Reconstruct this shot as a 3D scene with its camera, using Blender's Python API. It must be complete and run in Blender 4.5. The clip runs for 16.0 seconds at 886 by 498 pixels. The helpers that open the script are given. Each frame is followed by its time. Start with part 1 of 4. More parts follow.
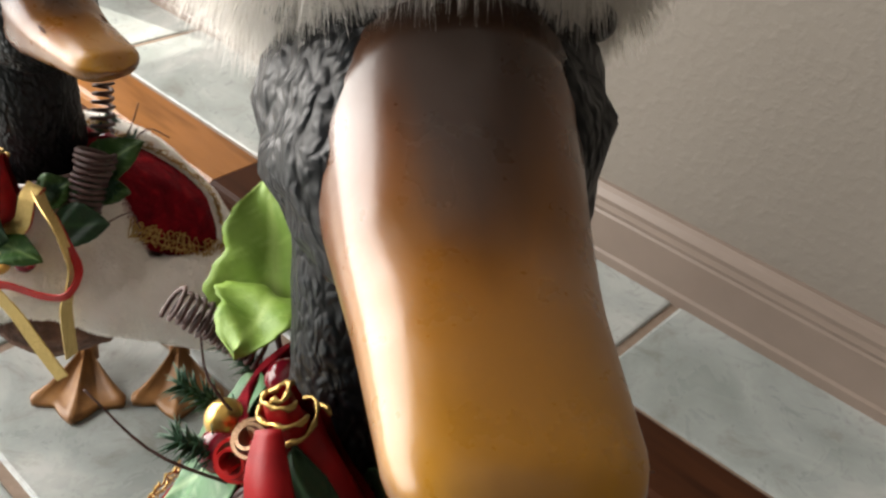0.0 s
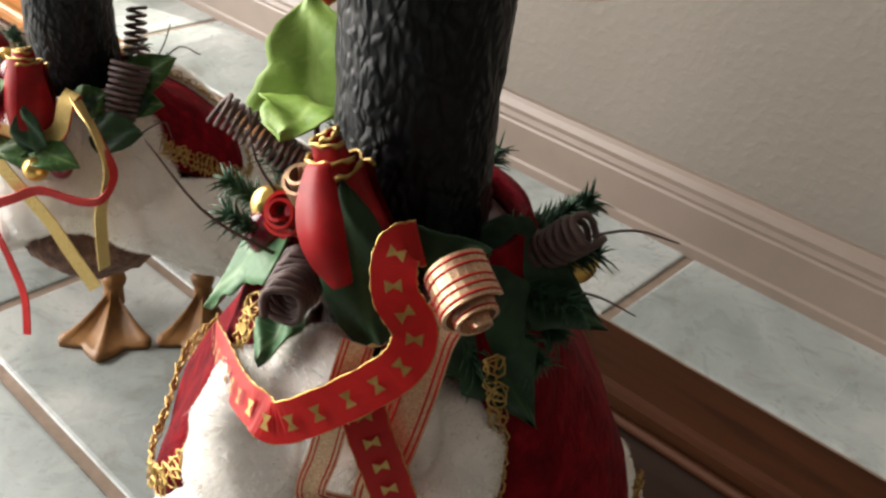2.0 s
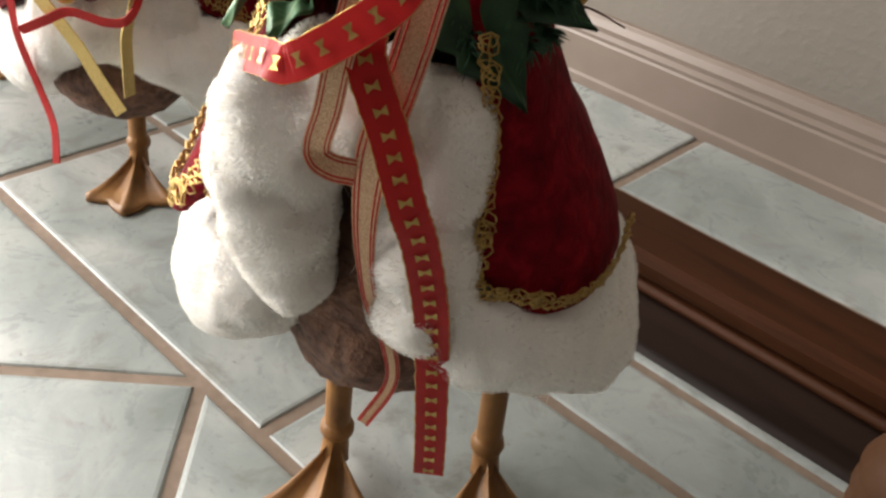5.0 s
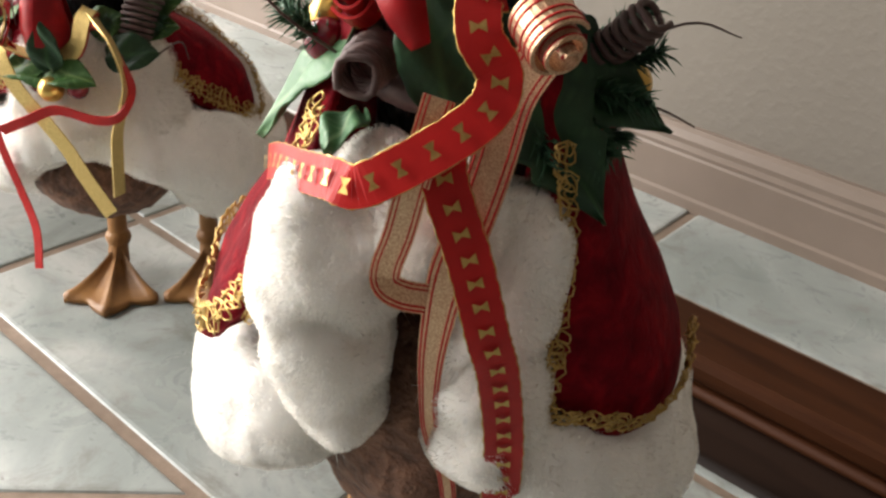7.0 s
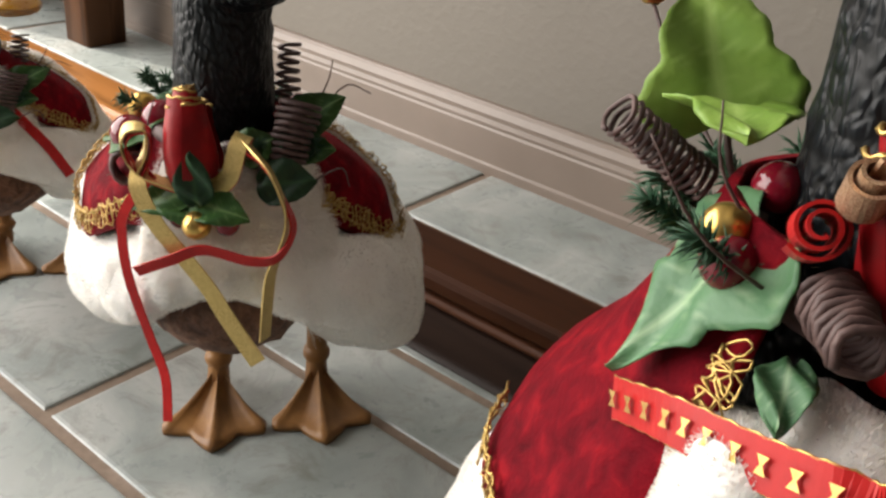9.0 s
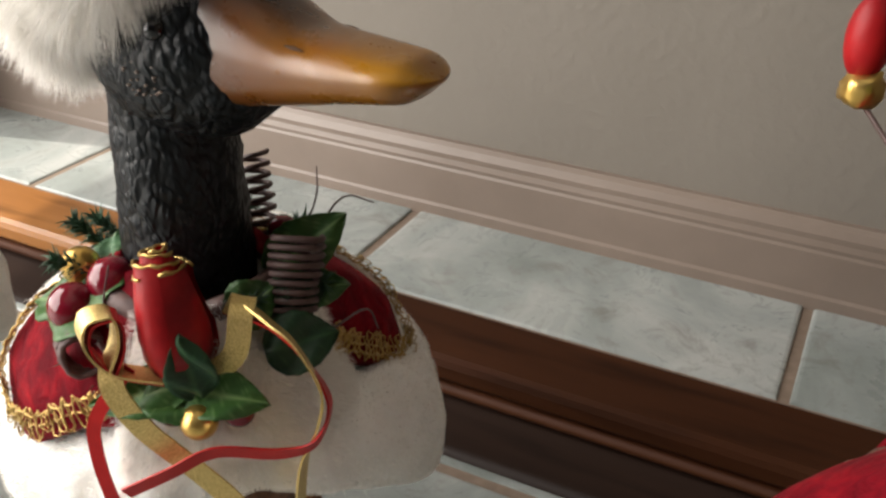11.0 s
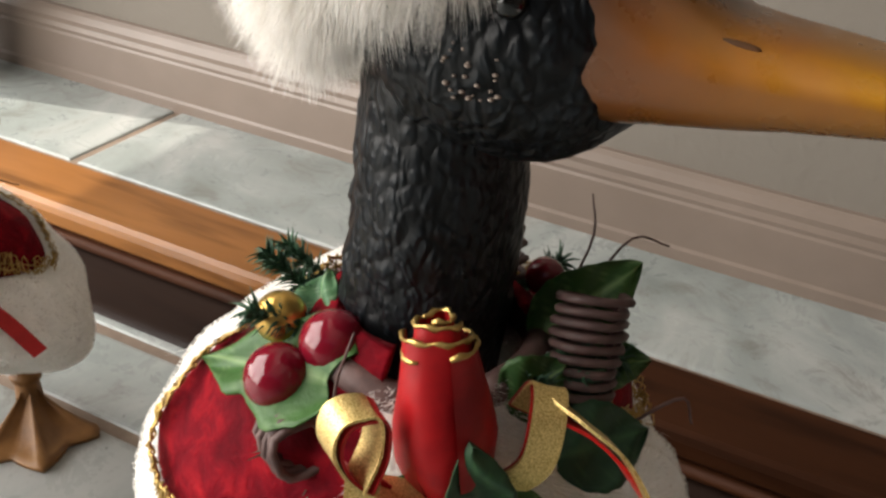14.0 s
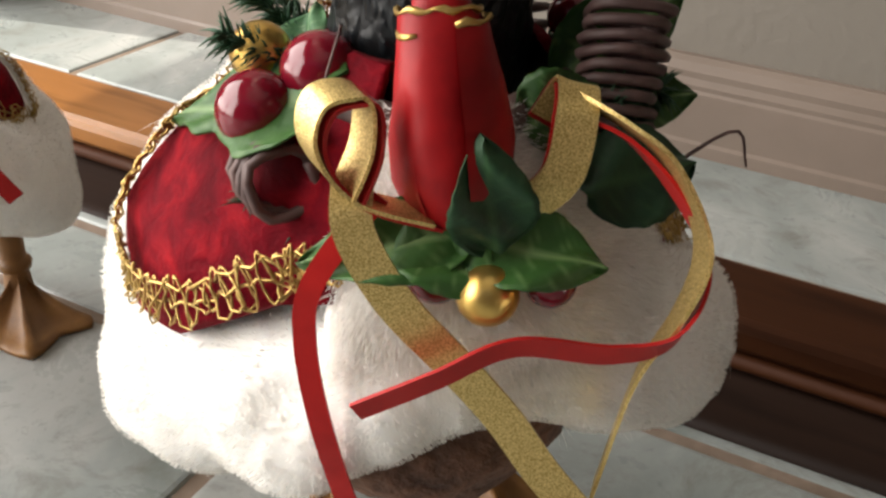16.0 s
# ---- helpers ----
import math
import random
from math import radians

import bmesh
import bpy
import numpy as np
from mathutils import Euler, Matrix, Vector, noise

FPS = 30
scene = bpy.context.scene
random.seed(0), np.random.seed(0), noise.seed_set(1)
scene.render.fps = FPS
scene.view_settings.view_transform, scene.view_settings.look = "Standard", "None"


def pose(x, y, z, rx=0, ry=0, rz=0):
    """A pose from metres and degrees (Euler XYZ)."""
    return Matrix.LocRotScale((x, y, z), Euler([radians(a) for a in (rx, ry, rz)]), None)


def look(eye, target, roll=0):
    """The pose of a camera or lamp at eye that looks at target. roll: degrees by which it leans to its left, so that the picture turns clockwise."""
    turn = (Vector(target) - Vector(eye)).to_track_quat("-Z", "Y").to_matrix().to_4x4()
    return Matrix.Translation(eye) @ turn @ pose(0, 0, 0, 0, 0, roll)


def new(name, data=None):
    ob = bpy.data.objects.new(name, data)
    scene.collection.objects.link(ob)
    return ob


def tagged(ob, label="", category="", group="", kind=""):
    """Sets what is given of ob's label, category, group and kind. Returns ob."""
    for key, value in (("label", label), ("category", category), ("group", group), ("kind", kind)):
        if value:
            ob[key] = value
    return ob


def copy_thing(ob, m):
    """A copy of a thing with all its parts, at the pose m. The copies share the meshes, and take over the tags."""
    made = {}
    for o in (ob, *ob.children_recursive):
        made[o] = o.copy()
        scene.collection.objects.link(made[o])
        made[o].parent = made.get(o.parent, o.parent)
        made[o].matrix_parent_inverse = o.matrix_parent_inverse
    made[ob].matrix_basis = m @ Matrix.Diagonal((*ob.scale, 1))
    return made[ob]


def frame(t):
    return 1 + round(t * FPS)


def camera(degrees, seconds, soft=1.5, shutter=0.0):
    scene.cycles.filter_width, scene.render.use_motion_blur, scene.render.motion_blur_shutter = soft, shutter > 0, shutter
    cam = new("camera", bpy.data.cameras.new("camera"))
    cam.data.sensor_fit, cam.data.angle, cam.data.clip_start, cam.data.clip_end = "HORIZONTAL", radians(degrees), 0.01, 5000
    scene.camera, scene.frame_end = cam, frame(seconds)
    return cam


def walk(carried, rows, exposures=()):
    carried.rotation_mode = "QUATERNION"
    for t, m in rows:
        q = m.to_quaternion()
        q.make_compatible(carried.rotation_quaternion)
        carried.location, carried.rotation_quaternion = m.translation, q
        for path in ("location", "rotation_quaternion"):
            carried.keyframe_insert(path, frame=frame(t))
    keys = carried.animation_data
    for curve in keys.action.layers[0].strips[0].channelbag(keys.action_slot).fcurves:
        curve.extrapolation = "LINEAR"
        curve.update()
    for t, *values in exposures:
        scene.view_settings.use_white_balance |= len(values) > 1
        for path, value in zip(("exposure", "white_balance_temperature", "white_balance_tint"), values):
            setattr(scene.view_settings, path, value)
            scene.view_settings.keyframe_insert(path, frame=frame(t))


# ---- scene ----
cam = camera(51.6, 16.0, 2.6)
PATH = [
    (0, (0.506, -0.446, 0.456), (-0.497, 0.832, -0.71), 7.9),
    (0.5, (0.508, -0.452, 0.446), (-0.526, 0.826, -0.693), 7.6),
    (1, (0.511, -0.453, 0.424), (-0.533, 0.838, -0.691), 7.8),
    (1.5, (0.523, -0.465, 0.416), (-0.524, 0.834, -0.686), 8.0),
    (2, (0.538, -0.483, 0.408), (-0.52, 0.815, -0.684), 6.8),
    (2.5, (0.552, -0.499, 0.408), (-0.531, 0.775, -0.689), 5.4),
    (3, (0.568, -0.511, 0.413), (-0.536, 0.732, -0.699), 5.7),
    (3.5, (0.583, -0.521, 0.405), (-0.532, 0.711, -0.708), 5.7),
    (4, (0.594, -0.517, 0.384), (-0.511, 0.708, -0.747), 6.0),
    (6.5, (0.561, -0.518, 0.341), (-0.479, 0.81, -0.733), 6.8),
    (7, (0.545, -0.518, 0.351), (-0.511, 0.849, -0.658), 6.2),
    (7.5, (0.513, -0.522, 0.356), (-0.533, 0.873, -0.624), 6.0),
    (8, (0.488, -0.523, 0.352), (-0.586, 0.881, -0.583), 7.3),
    (8.5, (0.454, -0.526, 0.361), (-0.618, 0.876, -0.581), 6.8),
    (9, (0.425, -0.524, 0.359), (-0.625, 0.894, -0.583), 6.2),
    (11.3, (0.293, -0.481, 0.376), (-0.421, 1.103, -0.614), 1.1),
    (11.5, (0.282, -0.477, 0.384), (-0.408, 1.105, -0.626), 0.9),
    (12, (0.248, -0.468, 0.395), (-0.396, 1.143, -0.6), 1.4),
    (12.5, (0.225, -0.46, 0.397), (-0.421, 1.159, -0.583), 2.3),
    (13, (0.2, -0.449, 0.393), (-0.451, 1.171, -0.582), 3.6),
    (13.5, (0.189, -0.451, 0.369), (-0.463, 1.163, -0.616), 4.9),
    (14, (0.186, -0.453, 0.343), (-0.495, 1.13, -0.672), 5.5),
    (14.5, (0.186, -0.452, 0.324), (-0.524, 1.094, -0.728), 4.7),
    (15, (0.191, -0.449, 0.311), (-0.523, 1.099, -0.736), 4.6),
    (15.5, (0.192, -0.45, 0.291), (-0.513, 1.113, -0.738), 4.7),
    (16, (0.194, -0.45, 0.273), (-0.528, 1.11, -0.748), 4.1),
]
walk(cam, [(t, look(eye, target, roll)) for t, eye, target, roll in PATH],
     [(0, 0.12), (2, 0.17), (4, 0.2), (6.5, 0.32), (7.5, 0.27), (8.3, -0.08), (9, -0.28), (11.5, -0.25), (12.2, -0.52), (13, -0.72), (14.5, -0.2), (16, -0.24)])

# ---- world and light ----
world = bpy.data.worlds.new("world")
scene.world = world
world.use_nodes = True
sky = world.node_tree.nodes.new("ShaderNodeTexSky")
sky.sky_type, sky.sun_disc, sky.sun_elevation, sky.sun_rotation = "NISHITA", False, radians(63), radians(-106)
world.node_tree.nodes["Background"].inputs[1].default_value = 0.10
world.node_tree.links.new(sky.outputs[0], world.node_tree.nodes["Background"].inputs[0])

sun = new("sun", bpy.data.lights.new("sun", "SUN"))
sun.data.energy, sun.data.angle, sun.data.color = 4.5, radians(0.6), (1, 0.93, 0.82)
sun.matrix_world = look((-1.6, -1.05, 1.74), (-0.75, -0.80, 0))

lamp = new("window_light", bpy.data.lights.new("window_light", "AREA"))
lamp.data.shape, lamp.data.size, lamp.data.size_y = "RECTANGLE", 1.86, 1.30
lamp.data.energy, lamp.data.color = 84.0, (1.0, 0.945, 0.885)
lamp.matrix_world = look((-0.85, -1.0, 0.72), (0.1, -0.90, 0.55))

# ---- materials ----
def material(name, rough=0.5, metal=0.0):
    m = bpy.data.materials.new(name)
    m.use_nodes = True
    b = m.node_tree.nodes["Principled BSDF"]
    b.inputs["Roughness"].default_value, b.inputs["Metallic"].default_value = rough, metal
    return m, m.node_tree, b

def coords(t, kind="Object", scale=(1, 1, 1)):
    c, p = t.nodes.new("ShaderNodeTexCoord"), t.nodes.new("ShaderNodeMapping")
    p.inputs["Scale"].default_value = scale
    t.links.new(c.outputs[kind], p.inputs[0])
    return p.outputs[0]

def noise_tex(t, vec, scale, detail=4, rough=0.55, warp=0.0):
    n = t.nodes.new("ShaderNodeTexNoise")
    n.inputs["Scale"].default_value, n.inputs["Detail"].default_value = scale, detail
    n.inputs["Roughness"].default_value, n.inputs["Distortion"].default_value = rough, warp
    t.links.new(vec, n.inputs["Vector"])
    return n.outputs["Fac"]

def ramp(t, fac, *stops):
    r = t.nodes.new("ShaderNodeValToRGB")
    while len(r.color_ramp.elements) < len(stops):
        r.color_ramp.elements.new(0.5)
    for e, (p, c) in zip(r.color_ramp.elements, stops):
        e.position, e.color = p, (*c, 1)
    t.links.new(fac, r.inputs[0])
    return r.outputs[0]

def mix(t, fac, a, b, mode="MIX"):
    m = t.nodes.new("ShaderNodeMix")
    m.data_type, m.blend_type = "RGBA", mode
    for v, i in ((fac, 0), (a, 6), (b, 7)):
        if isinstance(v, (int, float)):
            m.inputs[i].default_value = v
        elif isinstance(v, tuple):
            m.inputs[i].default_value = (*v, 1)
        else:
            t.links.new(v, m.inputs[i])
    return m.outputs[2]

def bump(t, b, height, strength, dist):
    n = t.nodes.new("ShaderNodeBump")
    n.inputs["Strength"].default_value, n.inputs["Distance"].default_value = strength, dist
    t.links.new(height, n.inputs["Height"])
    t.links.new(n.outputs[0], b.inputs["Normal"])

def colour(t, b, c):
    t.links.new(c, b.inputs["Base Color"])

def simple(name, c1, c2, rough, scale=60, metal=0.0, bumps=0.0, dist=0.001, sheen=0.0, detail=4):
    m, t, b = material(name, rough, metal)
    n = noise_tex(t, coords(t), scale, detail)
    big = noise_tex(t, coords(t), scale / 6, 3)
    a = ramp(t, n, (0.3, c1), (0.7, c2))
    colour(t, b, mix(t, ramp(t, big, (0.35, (0, 0, 0)), (0.7, (0.5, 0.5, 0.5))), a, tuple(0.75 * x for x in c1)))
    if bumps:
        bump(t, b, n, bumps, dist)
    if "ribbon" in name or "rose" in name:
        b.inputs["Specular IOR Level"].default_value = 0.22
    if sheen:
        b.inputs["Sheen Weight"].default_value = sheen
    return m

def make_tile():
    m, t, b = material("glazed_tile", 0.22)
    info = t.nodes.new("ShaderNodeObjectInfo")
    geo = t.nodes.new("ShaderNodeNewGeometry")
    add = t.nodes.new("ShaderNodeVectorMath"); add.operation = "MULTIPLY_ADD"
    comb = t.nodes.new("ShaderNodeCombineXYZ")
    t.links.new(info.outputs["Random"], comb.inputs[0]); t.links.new(info.outputs["Random"], comb.inputs[1])
    t.links.new(comb.outputs[0], add.inputs[0]); add.inputs[1].default_value = (7, 13, 0)
    t.links.new(geo.outputs["Position"], add.inputs[2])
    v = add.outputs[0]
    cloud = noise_tex(t, v, 9, 6, 0.6, 0.8)
    base = ramp(t, cloud, (0.32, (0.20, 0.225, 0.212)), (0.5, (0.29, 0.315, 0.302)), (0.66, (0.41, 0.42, 0.40)))
    stain = noise_tex(t, v, 24, 8, 0.74, 0.7)
    base = mix(t, ramp(t, stain, (0.53, (0, 0, 0)), (0.66, (0.6, 0.6, 0.6))), base, (0.15, 0.145, 0.12))
    speck = noise_tex(t, v, 160, 2)
    base = mix(t, ramp(t, speck, (0.72, (0, 0, 0)), (0.78, (0.7, 0.7, 0.7))), base, (0.13, 0.12, 0.10))
    colour(t, b, base)
    t.links.new(ramp(t, stain, (0.3, (0.2,) * 3), (0.7, (0.42,) * 3)), b.inputs["Roughness"])
    bump(t, b, noise_tex(t, v, 24, 5), 0.25, 0.003)
    return m

def make_wood(name, c1, c2, rough, axis_scale):
    m, t, b = material(name, rough)
    v = coords(t, "Object", axis_scale)
    n = noise_tex(t, v, 14, 6, 0.6, 0.4)
    fine = noise_tex(t, v, 60, 3)
    a = ramp(t, n, (0.3, c1), (0.68, c2))
    colour(t, b, mix(t, ramp(t, fine, (0.5, (0, 0, 0)), (0.68, (0.65,) * 3)), a, tuple(0.45 * x for x in c1)))
    b.inputs["Specular IOR Level"].default_value = 0.10 if "dark" in name else 0.3
    bump(t, b, fine, 0.25, 0.0006)
    return m

def make_wall():
    m, t, b = material("textured_wall_paint", 0.75)
    v = coords(t)
    orange_peel = noise_tex(t, v, 120, 3, 0.5, 0.2)
    colour(t, b, ramp(t, noise_tex(t, v, 4, 3), (0.3, (0.170, 0.150, 0.124)), (0.7, (0.197, 0.174, 0.146))))
    bump(t, b, ramp(t, orange_peel, (0.45, (0,) * 3), (0.7, (1,) * 3)), 0.13, 0.002)
    return m

def make_feathers():
    m, t, b = material("black_carved_feathers", 0.42)
    b.inputs["Specular IOR Level"].default_value = 0.2
    v = coords(t, "Object", (1, 1, 0.6))
    vor = t.nodes.new("ShaderNodeTexVoronoi")
    vor.feature = "SMOOTH_F1"
    vor.inputs["Scale"].default_value, vor.inputs["Smoothness"].default_value = 400, 0.6
    warp = t.nodes.new("ShaderNodeTexNoise")
    warp.inputs["Scale"].default_value = 150
    t.links.new(v, warp.inputs["Vector"])
    shifted = t.nodes.new("ShaderNodeVectorMath"); shifted.operation = "MULTIPLY_ADD"
    t.links.new(warp.outputs["Color"], shifted.inputs[0]); shifted.inputs[1].default_value = (0.006,) * 3
    t.links.new(v, shifted.inputs[2]); t.links.new(shifted.outputs[0], vor.inputs["Vector"])
    colour(t, b, ramp(t, vor.outputs["Distance"], (0.1, (0.007, 0.0095, 0.012)), (0.6, (0.002, 0.0025, 0.003))))
    bump(t, b, ramp(t, vor.outputs["Distance"], (0.0, (1,) * 3), (0.8, (0,) * 3)), 0.55, 0.0018)
    return m

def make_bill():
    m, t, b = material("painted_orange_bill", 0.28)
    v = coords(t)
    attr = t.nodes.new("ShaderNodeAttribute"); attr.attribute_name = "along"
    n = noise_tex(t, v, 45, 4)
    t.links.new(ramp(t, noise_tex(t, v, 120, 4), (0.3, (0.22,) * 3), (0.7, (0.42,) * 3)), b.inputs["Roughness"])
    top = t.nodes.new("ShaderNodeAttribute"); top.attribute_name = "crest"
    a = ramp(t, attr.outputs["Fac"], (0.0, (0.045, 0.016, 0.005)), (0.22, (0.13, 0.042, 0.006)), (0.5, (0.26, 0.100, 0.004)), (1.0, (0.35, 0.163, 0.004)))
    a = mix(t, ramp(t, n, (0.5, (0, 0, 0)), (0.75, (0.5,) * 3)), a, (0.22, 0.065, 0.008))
    # shading painted into the colour: brown ridge and underside, gold between
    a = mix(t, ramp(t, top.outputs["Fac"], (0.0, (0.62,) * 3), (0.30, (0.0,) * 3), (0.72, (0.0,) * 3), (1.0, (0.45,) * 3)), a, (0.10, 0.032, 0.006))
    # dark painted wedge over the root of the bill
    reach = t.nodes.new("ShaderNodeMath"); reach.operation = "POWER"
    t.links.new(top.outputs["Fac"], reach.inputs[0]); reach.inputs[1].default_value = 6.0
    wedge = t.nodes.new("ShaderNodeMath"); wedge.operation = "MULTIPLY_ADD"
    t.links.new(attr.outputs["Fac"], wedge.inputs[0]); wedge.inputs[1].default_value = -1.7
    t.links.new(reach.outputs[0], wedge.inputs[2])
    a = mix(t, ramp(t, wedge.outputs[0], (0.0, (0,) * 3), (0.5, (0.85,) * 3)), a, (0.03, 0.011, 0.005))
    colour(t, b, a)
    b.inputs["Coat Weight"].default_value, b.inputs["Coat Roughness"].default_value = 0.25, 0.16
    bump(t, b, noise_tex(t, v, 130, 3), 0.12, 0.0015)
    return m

def make_fur(name, c):
    m, t, b = material(name, 0.9)
    geo = t.nodes.new("ShaderNodeNewGeometry")
    n = noise_tex(t, coords(t), 55, 4)
    a = ramp(t, n, (0.3, tuple(0.86 * x for x in c)), (0.65, c))
    colour(t, b, mix(t, ramp(t, geo.outputs["Random Per Island"], (0.0, (0,) * 3), (1.0, (0.35,) * 3)), a, tuple(min(1, 1.08 * x) for x in c)))
    b.inputs["Sheen Weight"].default_value = 0.35
    b.inputs["Specular IOR Level"].default_value = 0.05
    b.inputs["Subsurface Weight"].default_value = 0.25
    b.inputs["Subsurface Radius"].default_value = (0.008, 0.007, 0.006)
    bump(t, b, noise_tex(t, coords(t), 420, 3), 0.25, 0.001)
    return m

def make_hair():
    m = bpy.data.materials.new("white_fur_hair")
    m.use_nodes = True
    t = m.node_tree
    t.nodes.remove(t.nodes["Principled BSDF"])
    geo = t.nodes.new("ShaderNodeNewGeometry")
    tone = ramp(t, geo.outputs["Random Per Island"], (0.0, (0.80, 0.775, 0.73)), (1.0, (0.94, 0.92, 0.885)))
    a, b2, mx = t.nodes.new("ShaderNodeBsdfDiffuse"), t.nodes.new("ShaderNodeBsdfTranslucent"), t.nodes.new("ShaderNodeMixShader")
    t.links.new(tone, a.inputs[0]); t.links.new(tone, b2.inputs[0])
    mx.inputs[0].default_value = 0.5
    t.links.new(a.outputs[0], mx.inputs[1]); t.links.new(b2.outputs[0], mx.inputs[2])
    t.links.new(mx.outputs[0], t.nodes["Material Output"].inputs[0])
    return m

def make_velvet():
    m, t, b = material("red_velvet", 0.75)
    v = coords(t)
    b.inputs["Specular IOR Level"].default_value = 0.06
    crush = noise_tex(t, v, 105, 6, 0.6, 0.3)
    colour(t, b, ramp(t, crush, (0.28, (0.06, 0.001, 0.004)), (0.52, (0.135, 0.002, 0.007)), (0.76, (0.28, 0.007, 0.012))))
    b.inputs["Sheen Weight"].default_value, b.inputs["Sheen Roughness"].default_value = 0.06, 0.3
    b.inputs["Sheen Tint"].default_value = (1, 0.25, 0.25, 1)
    bump(t, b, crush, 0.5, 0.004)
    return m

def make_glitter(name, c1, c2):
    m, t, b = material(name, 0.36, 0.75)
    v = coords(t)
    n = noise_tex(t, v, 2600, 2)
    colour(t, b, ramp(t, n, (0.35, c1), (0.65, c2)))
    bump(t, b, n, 0.35, 0.0004)
    return m

def make_leaf(name, c1, c2, vein):
    m, t, b = material(name, 0.5)
    b.inputs["Specular IOR Level"].default_value = 0.3
    v = coords(t)
    a = ramp(t, noise_tex(t, v, 70, 4), (0.3, c1), (0.7, c2))
    attr = t.nodes.new("ShaderNodeAttribute"); attr.attribute_name = "vein"
    colour(t, b, mix(t, attr.outputs["Fac"], a, vein))
    bump(t, b, noise_tex(t, v, 260, 3), 0.35, 0.0012)
    b.inputs["Subsurface Weight"].default_value = 0.1
    b.inputs["Subsurface Radius"].default_value = (0.002, 0.003, 0.001)
    return m

TILE, GROUT = make_tile(), simple("tan_grout", (0.19, 0.138, 0.10), (0.26, 0.195, 0.148), 0.9, 120, bumps=0.5)
# one oak in two tones: shade in the dark one, window light in the honey one
OAK_SHADED = make_wood("dark_shaded_oak", (0.027, 0.0086, 0.0030), (0.050, 0.0165, 0.0060), 0.55, (0.12, 1, 1))
# near-black so that the strip reads as shade along the ledge foot
SHADE_STRIP = make_wood("dark_shade_strip", (0.010, 0.0052, 0.0035), (0.020, 0.0105, 0.007), 0.5, (0.12, 1, 1))
OAK_LIT = make_wood("lit_oak_wood", (0.18, 0.072, 0.02), (0.31, 0.135, 0.042), 0.24, (0.12, 1, 1))
OAK_UP = make_wood("dark_stained_wood", (0.05, 0.024, 0.012), (0.10, 0.046, 0.022), 0.45, (1, 1, 0.12))
WALL = make_wall()
TRIM = simple("beige_trim_paint", (0.20, 0.155, 0.124), (0.225, 0.175, 0.142), 0.4, 30, bumps=0.08)
# tone of the unseen walls, kept low to hold down bounced light
DIM = simple("low_bounce_wall_paint", (0.11, 0.088, 0.072), (0.13, 0.108, 0.088), 0.8, 30)
CEIL = simple("ceiling_paint", (0.72, 0.71, 0.68), (0.76, 0.75, 0.72), 0.9, 40)
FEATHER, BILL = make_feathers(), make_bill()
BROWN = simple("brown_carved_plumage", (0.06, 0.024, 0.013), (0.27, 0.13, 0.075), 0.75, 150, bumps=1.0, dist=0.005)
FOOT = simple("tan_painted_feet", (0.17, 0.072, 0.016), (0.32, 0.15, 0.038), 0.5, 70, bumps=0.35, dist=0.002)
FUR, VELVET = make_fur("white_fur", (0.86, 0.84, 0.80)), make_velvet()
HAIR = make_hair()
GOLD = simple("gold_metal_thread", (0.36, 0.23, 0.065), (0.62, 0.43, 0.15), 0.36, 400, metal=0.85)
GOLD_BALL = simple("gold_leaf_ball", (0.52, 0.30, 0.06), (0.75, 0.52, 0.17), 0.28, 90, metal=0.9, bumps=0.3)
RED_RIBBON = simple("red_satin_ribbon", (0.36, 0.008, 0.008), (0.46, 0.014, 0.012), 0.42, 200, sheen=0.03)
GOLD_RIBBON = make_glitter("gold_glitter_ribbon", (0.42, 0.27, 0.07), (0.85, 0.66, 0.28))
SHEER = make_glitter("sheer_striped_ribbon", (0.42, 0.22, 0.13), (0.72, 0.52, 0.33))
ROSE = simple("red_rose_petal", (0.16, 0.002, 0.004), (0.38, 0.008, 0.010), 0.45, 70, bumps=0.3, dist=0.0015)
BERRY = simple("dark_red_berry", (0.13, 0.004, 0.012), (0.20, 0.008, 0.02), 0.12, 50)
LEAF = make_leaf("ivy_green", (0.02, 0.065, 0.013), (0.042, 0.11, 0.022), (0.15, 0.24, 0.09))
LEAF_PALE = make_leaf("lime_green", (0.14, 0.25, 0.035), (0.22, 0.34, 0.06), (0.30, 0.43, 0.11))
LEAF_BLUE = make_leaf("sage_green", (0.05, 0.13, 0.055), (0.085, 0.185, 0.085), (0.24, 0.35, 0.20))
LEAF_DARK = make_leaf("dark_green", (0.008, 0.03, 0.012), (0.018, 0.055, 0.022), (0.03, 0.08, 0.03))
NEEDLE = simple("pine_green", (0.012, 0.05, 0.022), (0.03, 0.10, 0.045), 0.6, 200)
TWIG = simple("brown_vine", (0.05, 0.025, 0.022), (0.12, 0.065, 0.055), 0.6, 220, bumps=0.4)
EYE = simple("black_glass_eye", (0.004, 0.004, 0.004), (0.01, 0.01, 0.01), 0.08, 50)
WIRE = simple("rusty_wire", (0.10, 0.06, 0.035), (0.2, 0.13, 0.08), 0.5, 200, metal=0.5)

# ---- mesh helpers ----
def mesh_of(name, verts, faces, mats, smooth=True, slots=None):
    me = bpy.data.meshes.new(name)
    me.from_pydata([tuple(v) for v in verts], [], faces)
    for m in (mats if isinstance(mats, (list, tuple)) else [mats]):
        me.materials.append(m)
    if smooth:
        me.polygons.foreach_set("use_smooth", [True] * len(me.polygons))
    if slots is not None:
        me.polygons.foreach_set("material_index", slots)
    me.update()
    return me

